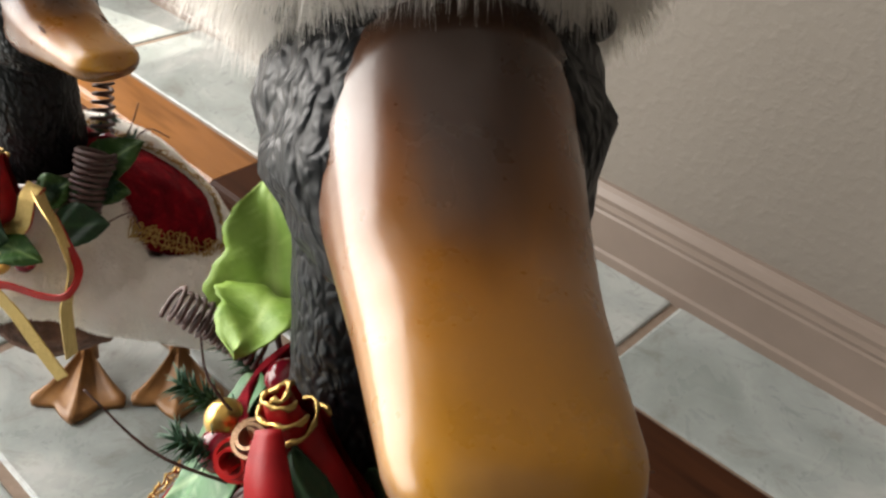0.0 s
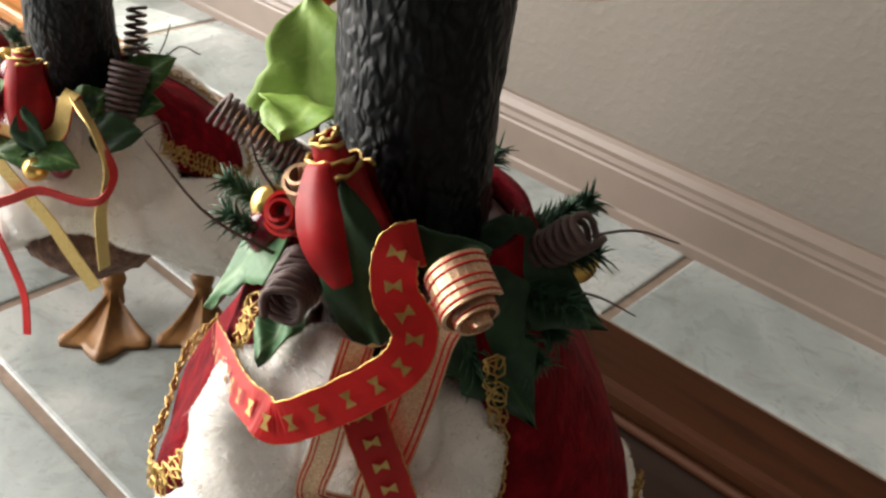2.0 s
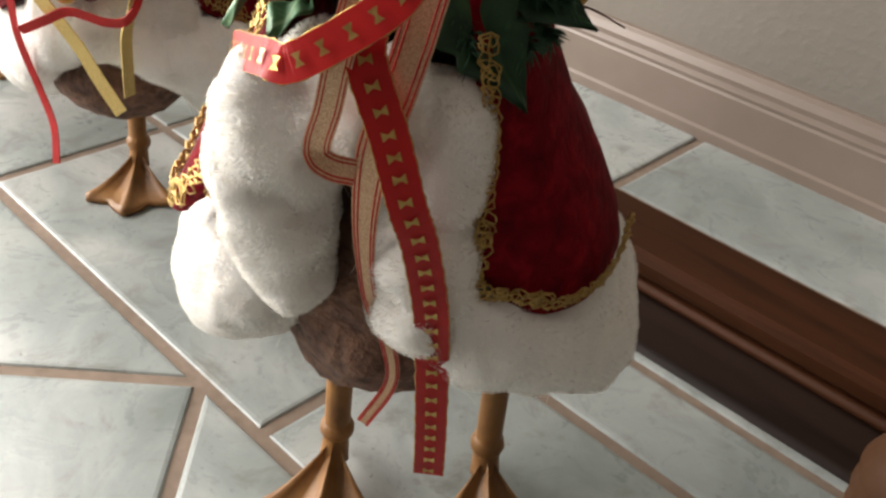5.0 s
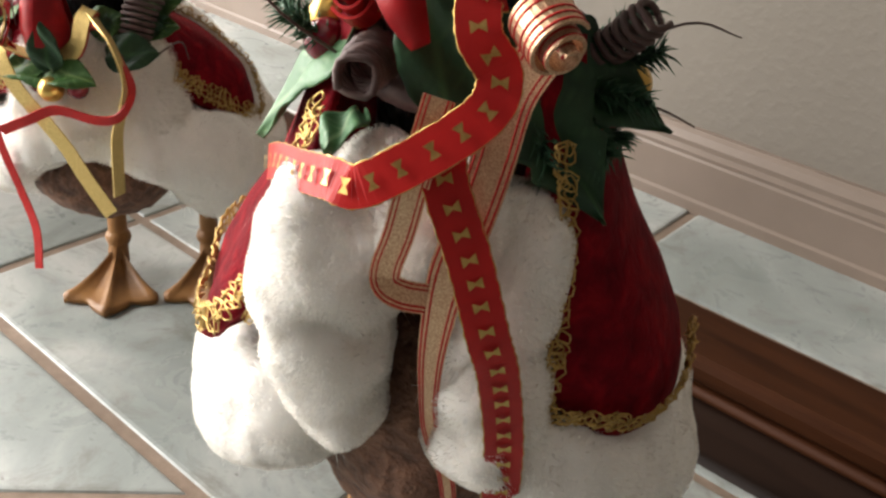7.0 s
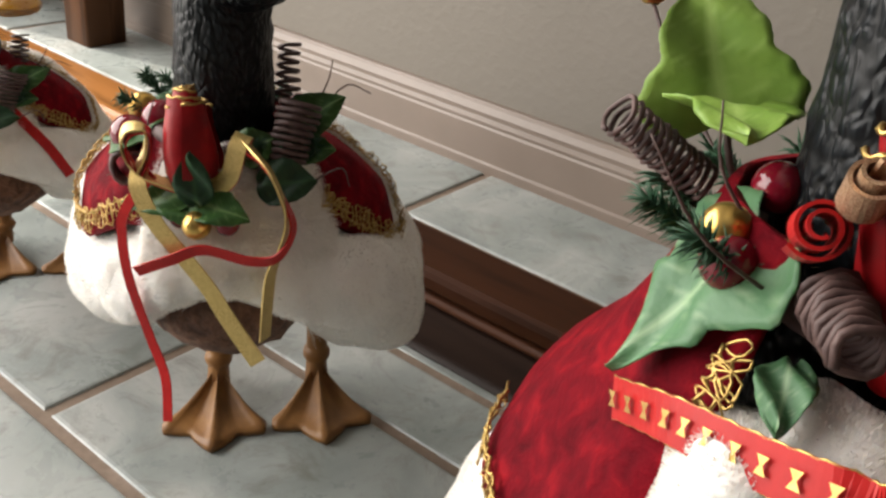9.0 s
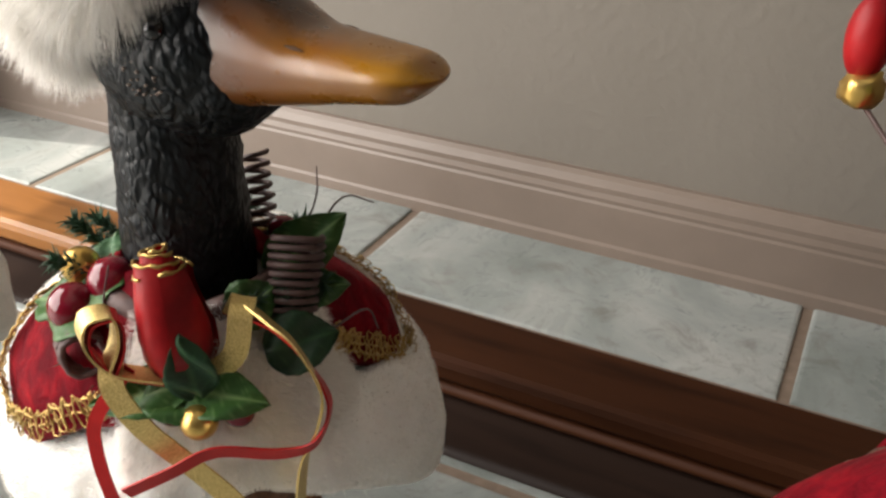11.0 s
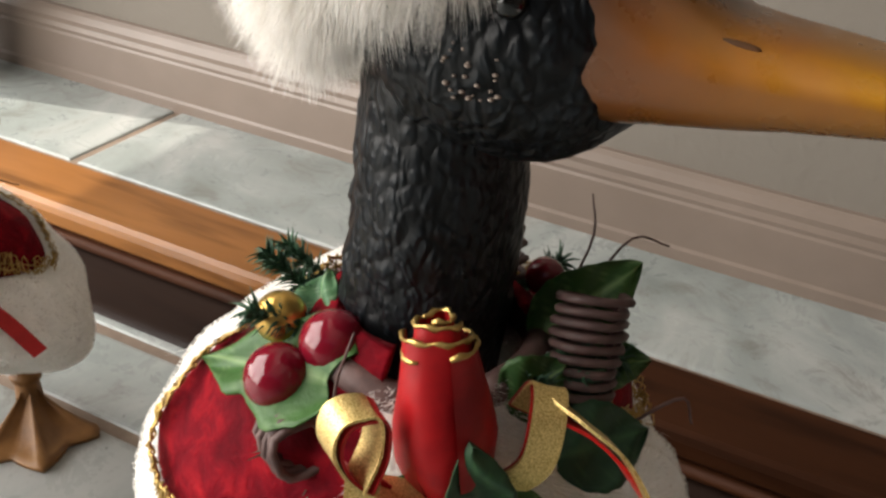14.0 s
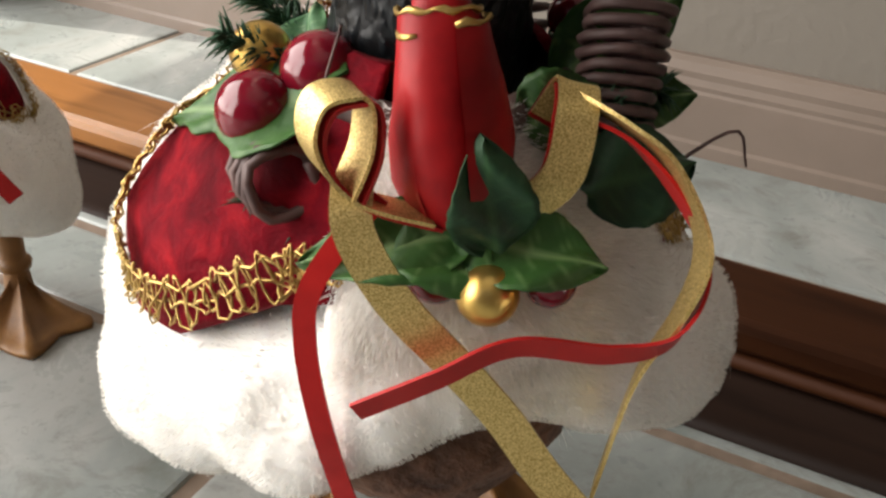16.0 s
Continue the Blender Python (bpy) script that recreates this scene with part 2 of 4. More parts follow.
def part(name, geo, mat, parent=None, label="", smooth=True):
    """geo: (verts, faces) in world coordinates, or a bmesh."""
    if isinstance(geo, tuple):
        me = mesh_of(name, geo[0], geo[1], mat, smooth)
    else:
        me = bpy.data.meshes.new(name)
        geo.to_mesh(me); geo.free()
        me.materials.append(mat)
        me.polygons.foreach_set("use_smooth", [smooth] * len(me.polygons))
    ob = new(name, me)
    if parent is not None:
        ob.parent = parent
        ob.matrix_parent_inverse = base_of(parent).inverted()
    if label:
        ob["label"] = label
    return ob

def base_of(ob):
    m = ob.matrix_basis.copy()
    while ob.parent is not None:
        ob_parent_inv = ob.matrix_parent_inverse
        m = base_of(ob.parent) @ ob_parent_inv @ m
        return m
    return m

def thing(name, place, label, category, group="", kind=""):
    ob = new(name)
    ob.empty_display_size = 0.02
    ob.matrix_basis = Matrix.Translation(place)
    return tagged(ob, label, category, group, kind)

def join(*geos):
    verts, faces = [], []
    for v, f in geos:
        k = len(verts)
        verts += [tuple(x) for x in v]
        faces += [tuple(i + k for i in q) for q in f]
    return verts, faces

def grid(rows, closed=False, cap=False):
    """Quads over rows of points."""
    n = len(rows[0])
    verts = [p for r in rows for p in r]
    faces = []
    for i in range(len(rows) - 1):
        for j in range(n if closed else n - 1):
            k = (j + 1) % n
            faces.append((i * n + j, i * n + k, (i + 1) * n + k, (i + 1) * n + j))
    if cap:
        faces.append(tuple(range(n))[::-1])
        faces.append(tuple((len(rows) - 1) * n + j for j in range(n)))
    return verts, faces

def spline(points, n):
    """Catmull-Rom through the points, n samples."""
    p = [Vector(q) for q in points]
    p = [2 * p[0] - p[1]] + p + [2 * p[-1] - p[-2]]
    out = []
    for k in range(n):
        s = k / (n - 1) * (len(p) - 3)
        i = min(int(s), len(p) - 4)
        u = s - i
        a, b, c, d = p[i:i + 4]
        out.append(0.5 * (2 * b + (c - a) * u + (2 * a - 5 * b + 4 * c - d) * u * u + (3 * b - a - 3 * c + d) * u ** 3))
    return out

def tube(points, radius, sides=8, taper=None):
    """A tube along points; radius may be a function of 0..1."""
    rows, up = [], Vector((0.13, 0.21, 0.97)).normalized()
    n = len(points)
    for i, p in enumerate(points):
        d = (points[min(i + 1, n - 1)] - points[max(i - 1, 0)]).normalized()
        side = d.cross(up)
        side = side.normalized() if side.length > 1e-4 else Vector((1, 0, 0))
        top = side.cross(d).normalized()
        up = top
        r = radius(i / (n - 1)) if callable(radius) else radius
        rows.append([p + r * (math.cos(a) * side + math.sin(a) * top) for a in (2 * math.pi * k / sides for k in range(sides))])
    return grid(rows, True, True)

def box(x0, y0, z0, x1, y1, z1, bevel=0.0):
    bm = bmesh.new()
    bmesh.ops.create_cube(bm, size=1, matrix=Matrix.Translation(((x0 + x1) / 2, (y0 + y1) / 2, (z0 + z1) / 2)) @ Matrix.Diagonal((x1 - x0, y1 - y0, z1 - z0, 1)))
    if bevel:
        bmesh.ops.bevel(bm, geom=bm.edges[:], offset=bevel, segments=2, profile=0.5, affect="EDGES")
    return bm

def ball(c, r, seg=20, rings=12, squash=1.0, lump=0.0):
    c = Vector(c)
    rows = []
    for i in range(rings + 1):
        th = math.pi * (1 - i / rings)
        row = []
        for j in range(seg):
            ph = 2 * math.pi * j / seg
            d = Vector((math.sin(th) * math.cos(ph), math.sin(th) * math.sin(ph), math.cos(th) * squash))
            k = 1 + lump * noise.noise(d * 2.3 + c * 90) if lump else 1
            row.append(c + d * (max(r, 1e-5) * k))
        rows.append(row)
    return grid(rows, True)

def sides_of(c, side, face):
    """The way a band's width runs at each point: given, or square to the way it faces."""
    n = len(c)
    if face is not None:
        out = []
        for i in range(n):
            d = (c[min(i + 1, n - 1)] - c[max(i - 1, 0)]).normalized()
            out.append(d.cross(Vector(face)).normalized())
        return out
    return spline(side, n) if isinstance(side, list) else [Vector(side)] * n

def ribbon(points, width, side, thick=0.0006, n=60, face=None):
    """A flat band along points. side: the way its width runs, or a list of them, one for each point."""
    c = spline(points, n)
    sides = sides_of(c, side, face)
    rows = []
    for i, p in enumerate(c):
        d = (c[min(i + 1, n - 1)] - c[max(i - 1, 0)]).normalized()
        s = sides[i] - d * sides[i].dot(d)
        s.normalize()
        nn = d.cross(s).normalized() * thick
        h = s * ((width(i / (n - 1)) if callable(width) else width) / 2)
        rows.append([p - h - nn, p + h - nn, p + h + nn, p - h + nn])
    return grid(rows, True, True)

def hairs(geo, count, length, width, droop=0.3, seed=1, ruffle=0.5, comb=(0, 0, -1)):
    """Thin bent hairs, two triangles each, grown out of a surface."""
    rng = np.random.default_rng(seed)
    v = np.array([tuple(p) for p in geo[0]], float)
    tri = []
    for f in geo[1]:
        for k in range(1, len(f) - 1):
            tri.append((f[0], f[k], f[k + 1]))
    tri = np.array(tri)
    a, b, c = v[tri[:, 0]], v[tri[:, 1]], v[tri[:, 2]]
    nrm = np.cross(b - a, c - a)
    area = np.linalg.norm(nrm, axis=1) + 1e-15
    nrm = nrm / area[:, None]
    pick = rng.choice(len(tri), count, p=area / area.sum())
    s, t = rng.random(count), rng.random(count)
    flip = s + t > 1
    s[flip], t[flip] = 1 - s[flip], 1 - t[flip]
    p = a[pick] + (b - a)[pick] * s[:, None] + (c - a)[pick] * t[:, None]
    n = nrm[pick]
    clump = np.array([noise.noise_vector(Vector(q) * 70) for q in p])
    d = 0.8 * n + ruffle * clump + 0.25 * rng.normal(size=(count, 3)) * ruffle + droop * np.array(comb)
    d /= np.linalg.norm(d, axis=1)[:, None]
    ln = length * (0.55 + 0.75 * rng.random(count))[:, None]
    tip = p + d * ln + np.array(comb) * ln * droop * 0.6
    mid = p + d * ln * 0.55
    w = np.cross(d, n) + 0.2 * np.cross(d, rng.normal(size=(count, 3)))
    w /= np.linalg.norm(w, axis=1)[:, None] + 1e-9
    w *= width / 2
    base = p - n * 0.0012
    verts = np.stack([base - w, base + w, mid + w * 0.8, mid - w * 0.8, tip], 1).reshape(-1, 3)
    faces = []
    for k in range(count):
        o = 5 * k
        faces += [(o, o + 1, o + 2, o + 3), (o + 3, o + 2, o + 4)]
    return [tuple(q) for q in verts], faces

def table(x, xs, ys):
    return float(np.interp(x, xs, ys))

def around(phi, xs, ys):
    """Periodic table over degrees."""
    phi = (phi + 180) % 360 - 180
    return float(np.interp(phi, xs, ys, period=360))


# ---- the room ----
STEP = 0.035
WALL_Y, BOARD_Y, NOSE_Y, TILE_Y = 0.117, 0.104, -0.070, -0.015

def slab(name, b, mat, label, category=""):
    ob = part(name, b, mat, None, label, smooth=False)
    return tagged(ob, label, category or name.split("_")[0], kind="structure")

floor = slab("floor", box(-0.94, -3.4, -0.08, 3.10, WALL_Y + 0.1, -0.0018), GROUT, "tan grout bed under glazed floor tiles", "floor")
slab("wall_north", box(-0.94, WALL_Y, -0.003, 3.10, WALL_Y + 0.1, 2.4), WALL, "beige orange-peel textured painted wall", "wall")
# east and south walls are out of view, added dark to limit fill
slab("wall_east", box(1.75, -2.2, -0.003, 3.10, WALL_Y, 2.4), DIM, "unseen side wall, dark to cut bounced light", "wall")
slab("wall_south", box(-0.94, -3.5, -0.003, 3.1, -3.4, 2.4), DIM, "unseen back wall, dark to cut bounced light", "wall")
WX0, WX1 = -0.94, -0.84
wy0, wy1, wz0, wz1 = -1.96, -0.04, 0.04, 1.42
west = bmesh.new()
for b in ((WX0, -3.4, -0.003, WX1, wy0, 2.4), (WX0, wy1, -0.003, WX1, WALL_Y - 0.001, 2.4), (WX0, wy0, -0.003, WX1, wy1, wz0), (WX0, wy0, wz1, WX1, wy1, 2.4)):
    q = box(*b)
    me = bpy.data.meshes.new("w"); q.to_mesh(me); q.free(); west.from_mesh(me); bpy.data.meshes.remove(me)
slab("wall_west", west, WALL, "beige painted wall with a wide window", "wall")
# out of view; ends before the south wall, length set by the sky fill
slab("ceiling", box(-0.94, -2.8, 2.4, 3.10, WALL_Y + 0.1, 2.48), CEIL, "unseen off-white ceiling sized to limit sky fill", "ceiling")

window = tagged(thing("window_1", (WX0, wy0, wz0), "white framed window letting in daylight", "window"), kind="structure")
for y in (wy0 + 0.02, (wy0 + wy1) / 2, wy1 - 0.02):
    part("window_frame", box(WX0 + 0.03, y - 0.02, wz0 + 0.002, WX1 - 0.03, y + 0.02, wz1 - 0.002, 0.003), CEIL, window)

# platform bed, riser and wooden nosing
slab("platform", box(-0.839, TILE_Y + 0.0002, -0.001, 2.999, BOARD_Y + 0.012, STEP - 0.0018), GROUT, "low raised ledge bed with tan grout", "ledge")
riser = slab("riser", box(-0.839, -0.060, -0.002, 2.999, -0.0545, STEP - 0.012), OAK_UP, "dark wooden riser under the ledge", "riser")

def profile_bar(pts, x0, x1, cuts=1):
    rows = [[Vector((x0 + (x1 - x0) * k / cuts, y, z)) for y, z in pts] for k in range(cuts + 1)]
    v, f = grid(rows, True, True)
    return v, f

nose = [(TILE_Y, STEP - 0.0005), (TILE_Y, STEP - 0.017), (NOSE_Y + 0.002, STEP - 0.017), (NOSE_Y, STEP - 0.014), (NOSE_Y, STEP - 0.006), (NOSE_Y + 0.0015, STEP - 0.002), (NOSE_Y + 0.005, STEP + 0.0002), (TILE_Y - 0.002, STEP + 0.0006)]
# light painted as colour: lit tone west of JOINT, shaded tone east of it
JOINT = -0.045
for x0, x1, wood, tone in ((-0.839, JOINT, OAK_LIT, "honey"), (JOINT + 0.0008, 2.999, OAK_SHADED, "dark")):
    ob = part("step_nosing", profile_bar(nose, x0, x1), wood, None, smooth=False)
    tagged(ob, "varnished " + tone + " oak nosing board along the tiled ledge, light and shade in its tone", "step edge", kind="structure")
bead = [(-0.066 + 0.0052 * math.cos(a), STEP - 0.0235 + 0.0042 * math.sin(a)) for a in (2 * math.pi * k / 12 for k in range(12))]
ob = part("trim", profile_bar(bead, -0.839, 2.999), OAK_SHADED, None)
tagged(ob, "thin rounded oak bead under the nosing", "trim", kind="structure")
# added dark strip, stands in for the shade on the tiles by the riser
cove = [(-0.0605, -0.0015), (-0.0605, 0.009)] + [(-0.062 - 0.050 * (1 - math.cos(q)), 0.009 - 0.0078 * math.sin(q)) for q in (math.pi / 2 * k / 8 for k in range(9))] + [(-0.112, -0.0015)]
ob = part("trim", profile_bar(cove, -0.839, 2.999), SHADE_STRIP, None)
tagged(ob, "dark added strip standing in for shade at the foot of the ledge", "trim", kind="structure")

# moulded baseboard
bb = [(WALL_Y, STEP - 0.002), (BOARD_Y - 0.001, STEP - 0.002), (BOARD_Y - 0.001, STEP + 0.008), (BOARD_Y + 0.001, STEP + 0.010), (BOARD_Y + 0.001, STEP + 0.040), (BOARD_Y + 0.0022, STEP + 0.042),
      (BOARD_Y + 0.0018, STEP + 0.045), (BOARD_Y + 0.0032, STEP + 0.049), (BOARD_Y + 0.003, STEP + 0.053), (BOARD_Y + 0.006, STEP + 0.058), (BOARD_Y + 0.009, STEP + 0.061), (WALL_Y, STEP + 0.0615)]
ob = part("baseboard", profile_bar(bb, -0.839, 2.999), TRIM, None, smooth=False)
tagged(ob, "beige painted wooden baseboard with a moulded top", "baseboard", kind="structure")

def clip(poly, axis, limit, keep_less):
    out = []
    for i, a in enumerate(poly):
        b = poly[(i + 1) % len(poly)]
        ia = (a[axis] <= limit) if keep_less else (a[axis] >= limit)
        ib = (b[axis] <= limit) if keep_less else (b[axis] >= limit)
        if ia:
            out.append(a)
        if ia != ib:
            s = (limit - a[axis]) / (b[axis] - a[axis])
            out.append((a[0] + s * (b[0] - a[0]), a[1] + s * (b[1] - a[1])))
    return out

def inset(poly, d):
    """Moves each side of a convex polygon (counter-clockwise) inwards."""
    n, out = len(poly), []
    lines = []
    for i in range(n):
        a, b = Vector(poly[i]), Vector(poly[(i + 1) % n])
        e = (b - a).normalized()
        lines.append((a + Vector((-e.y, e.x)) * d, e))
    for i in range(n):
        (p, e), (q, g) = lines[i - 1], lines[i]
        det = e.x * g.y - e.y * g.x
        if abs(det) < 1e-6:
            out.append(tuple(q))
        else:
            s = ((q - p).x * g.y - (q - p).y * g.x) / det
            out.append(tuple(p + e * s))
    return out

def area(poly):
    return 0.5 * sum(a[0] * b[1] - b[0] * a[1] for a, b in zip(poly, poly[1:] + poly[:1]))

def tile_mesh(poly, z):
    """A floor tile with rounded upper edges."""
    z = z + random.uniform(-0.0004, 0.0004)
    rings = [(inset(poly, 0.0036), -0.004), (inset(poly, 0.0036), -0.0016), (inset(poly, 0.0046), -0.0004), (inset(poly, 0.0066), 0.0)]
    rows = [[(x, y, z + h) for x, y in r] for r, h in rings]
    v, f = grid(rows, True)
    n = len(poly)
    f.append(tuple(3 * n + j for j in range(n)))
    return v, f

def lay(poly, z, parent):
    if len(poly) < 3 or area(poly) < 0.0006:
        return
    part("tile", tile_mesh(poly, z), TILE, parent, smooth=False)

# ---- figures of geese ----
class Spot:
    """A place on the floor with a heading: turns angles about the neck, heights and radii into world places."""
    def __init__(self, x, y, heading):
        self.c, self.h = Vector((x, y, 0)), heading
    def at(self, phi, z, r):
        a = radians(self.h + phi)
        return self.c + Vector((r * math.cos(a), r * math.sin(a), z))
    def loc(self, fwd, left, z):
        a = radians(self.h)
        return self.c + Vector((fwd * math.cos(a) - left * math.sin(a), fwd * math.sin(a) + left * math.cos(a), z))

def oval(c, fwd, left, up, rf, rl, ru, seg=28, rings=18, lump=0.0, freq=30):
    rows = []
    for i in range(rings + 1):
        th = math.pi * (1 - i / rings)
        row = []
        for j in range(seg):
            ph = 2 * math.pi * j / seg
            k = 1.0
            d = Vector((math.sin(th) * math.cos(ph), math.sin(th) * math.sin(ph), math.cos(th)))
            p = c + fwd * (d.x * rf) + left * (d.y * rl) + up * (d.z * ru)
            if lump:
                p = p + (p - c).normalized() * lump * noise.fractal(p * freq, 1.0, 2.0, 3)
            row.append(p)
        rows.append(row)
    return grid(rows, True)

def foot(spot, fwd, left, turn, top):
    """A leg with a webbed foot; fwd, left: where the leg meets the foot."""
    s = Spot(0, 0, spot.h + turn)
    o = spot.loc(fwd, left, 0)
    at = lambda f, l, z: o + s.loc(f, l, z)
    leg = tube(spline([at(-0.004, 0, top), at(-0.003, 0, top * 0.6), at(0.0, 0, 0.026), at(0.004, 0, 0.012)], 12), lambda u: 0.0075 - 0.0012 * math.sin(3 * u), 10)
    knob = ball(at(-0.001, 0, 0.028), 0.0085, 12, 8, 0.9)
    spur = tube(spline([at(0, 0, 0.02), at(-0.010, 0, 0.012), at(-0.016, 0, 0.006)], 6), lambda u: 0.005 * (1 - 0.6 * u), 8)
    # web: fan of three toes with scalloped front, ridges on the toes
    toes = [(-38, 0.045), (0, 0.054), (38, 0.045)]
    top_rows, bot_rows = [], []
    n = 25
    for i in range(9):
        u = i / 8
        rt, rb = [], []
        for j in range(n):
            a = -44 + 88 * j / (n - 1)
            near = min(abs(a - t) for t, _ in toes)
            length = table(a, [-44, -38, -19, 0, 19, 38, 44], [0.040, 0.046, 0.040, 0.053, 0.040, 0.046, 0.040])
            ridge = max(0, 1 - near / 7) ** 2
            z = 0.004 + (1 - u) ** 1.6 * 0.018 + ridge * 0.0045 * (1 - 0.5 * u) - 0.002 * (near / 19) * math.sin(math.pi * u)
            f, l = u * length * math.cos(radians(a)), u * length * math.sin(radians(a)) * 1.05
            rt.append(at(f + 0.002, l, max(z, 0.003)))
            rb.append(at(f + 0.002, l, 0.0005))
        top_rows.append(rt); bot_rows.append(rb)
    rows = [top_rows[0]] + top_rows[1:] + [bot_rows[-1]] + bot_rows[::-1][1:]
    web = grid(rows)
    return join(leg, knob, spur, web)

def goose(spot, head_turn, head_z, neck_z, body, legs, label, drop=0.0, ahead=0.0, wide=1.0):
    """One carved figure: body, neck, head, bill, legs and feet in one mesh."""
    a = radians(head_turn)
    hs = Spot(spot.c.x + ahead * (math.cos(a) - 0.22 * math.sin(a)), spot.c.y + ahead * (math.sin(a) + 0.22 * math.cos(a)), head_turn)
    f, l, up = hs.loc(1, 0, 0) - hs.c, hs.loc(0, 1, 0) - hs.c, Vector((0, 0, 1))
    bf, bl = spot.loc(1, 0, 0) - spot.c, spot.loc(0, 1, 0) - spot.c
    geos = []
    neck = tube(spline([spot.loc(-0.012, 0, neck_z - 0.06), spot.loc(-0.004, 0, neck_z), spot.c + up * (neck_z + 0.03), spot.c + up * (head_z - 0.03), spot.c + up * (head_z + 0.005) + f * (0.004 + ahead)], 36),
                lambda u: 0.0205 + 0.004 * (1 - u) ** 2, 40)
    rough = [(Vector(v) + (Vector(v) - spot.c).normalized() * 0 + Vector((1, 1, 0.4)) * 0.0012 * noise.noise(Vector(v) * 160)) for v in neck[0]]
    geos.append(((rough, neck[1]), 0))
    geos.append((oval(hs.loc(0.013, 0, head_z - 0.003), f, l, up, 0.037, 0.029 * wide, 0.031, 40, 26, 0.0022, 130), 0))
    # bill: rounded sections from the head to the tip
    rows, alongs = [], []
    n = 28
    for i in range(27):
        u = math.sin(math.pi / 2 * i / 26)
        half = table(u, [0, 0.15, 0.5, 0.8, 1], [0.0200, 0.0192, 0.0160, 0.0143, 0.0142]) * (math.sqrt(max(0.0012, 1 - ((u - 0.8) / 0.2) ** 2)) if u > 0.8 else 1)
        top = table(u, [0, 0.15, 0.4, 0.7, 0.9, 1], [0.031, 0.0215, 0.0105, 0.0075, 0.0050, 0.0])
        bot = table(u, [0, 0.2, 0.6, 0.9, 1], [0.019, 0.015, 0.0095, 0.007, 0.001])
        mid = table(u, [0, 0.5, 1], [-0.003, -0.002 - drop / 2, 0.001 - drop])
        row = []
        for j in range(n):
            a = 2 * math.pi * j / n
            c, s = math.cos(a), math.sin(a)
            c, s = math.copysign(abs(c) ** 0.8, c), math.copysign(abs(s) ** 0.9, s)
            row.append(hs.loc(0.031 + 0.073 * u, half * wide * c, head_z + mid + (top if s > 0 else bot) * s))
        rows.append(row)
    v, q = grid(rows, True, True)
    geos.append(((v, q), 1))
    for sgn in (1, -1):
        geos.append((oval(hs.loc(0.064 - ahead, sgn * 0.0126 * wide, head_z + 0.0046 - 0.37 * drop), f, l, up, 0.0044, 0.0006, 0.0010, 12, 6), 5))
        geos.append((ball(hs.loc(0.0255 - 1.2 * ahead, sgn * 0.0250 * wide, head_z + 0.0065 + ahead), 0.0036, 14, 8), 4))
    bw, bh, blen, bz, back = body
    geos.append((oval(spot.loc(back, 0, bz), bf, bl, up, blen, bw, bh, 48, 30, 0.0035, 60), 2))
    for fw, le, tn in legs:
        geos.append((foot(spot, fw, le, tn, bz - bh * 0.55), 3))
    verts, faces, slots, along, crest = [], [], [], [], []
    for (v, q), m in geos:
        k = len(verts)
        verts += [tuple(x) for x in v]
        faces += [tuple(i + k for i in t) for t in q]
        slots += [m] * len(q)
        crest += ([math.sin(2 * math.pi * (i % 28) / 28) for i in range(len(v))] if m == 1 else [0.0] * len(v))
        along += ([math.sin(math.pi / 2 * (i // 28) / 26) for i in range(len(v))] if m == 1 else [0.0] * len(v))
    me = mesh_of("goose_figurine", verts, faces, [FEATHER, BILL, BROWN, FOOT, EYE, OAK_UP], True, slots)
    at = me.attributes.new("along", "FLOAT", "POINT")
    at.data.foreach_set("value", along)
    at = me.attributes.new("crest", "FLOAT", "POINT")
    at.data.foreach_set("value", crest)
    ob = new("goose_figurine", me)
    me.transform(Matrix.Translation(-spot.c))
    ob.matrix_basis = Matrix.Translation(spot.c)
    return tagged(ob, label, "goose figurine", "row of dressed geese")

def shell(spot, radius, zs, phis, thick):
    """A closed cloth sheet: zs(phi, u) height for u 0 (hem) to 1 (top), radius(phi, z)."""
    nu = 18
    out = [[spot.at(p, zs(p, u / nu), radius(p, zs(p, u / nu)) + thick) for p in phis] for u in range(nu + 1)]
    inn = [[spot.at(p, zs(p, u / nu), radius(p, zs(p, u / nu))) for p in phis] for u in range(nu + 1)]
    loops = []
    for o, i in zip(out, inn):
        loops.append(o + i[::-1])
    return grid(loops, True, True), grid(out)

def puff(points, radius, lump=0.003, sides=22, n=26, flat=1.0, out=None):
    """A soft fur roll along points, with rounded ends and an uneven skin."""
    c = spline(points, n)
    def r(u):
        e = min(u, 1 - u) / 0.16
        k = math.sqrt(max(0.0, 1 - (1 - min(e, 1)) ** 2)) if e < 1 else 1
        return max(1e-4, k * (radius(u) if callable(radius) else radius))
    v, f = tube(c, r, sides)
    cc = [c[min(i // sides, n - 1)] for i in range(len(v))]
    vv = []
    for p, o in zip(v, cc):
        d = Vector(p) - o
        k = noise.noise(Vector(p) * 34) + 0.6 * noise.noise(Vector(p) * 85) + 0.2 * noise.noise(Vector(p) * 190)
        vv.append(o + d * (1 + k * lump / max(d.length, 1e-3)) if d.length > 1e-3 else p)
    return vv, f

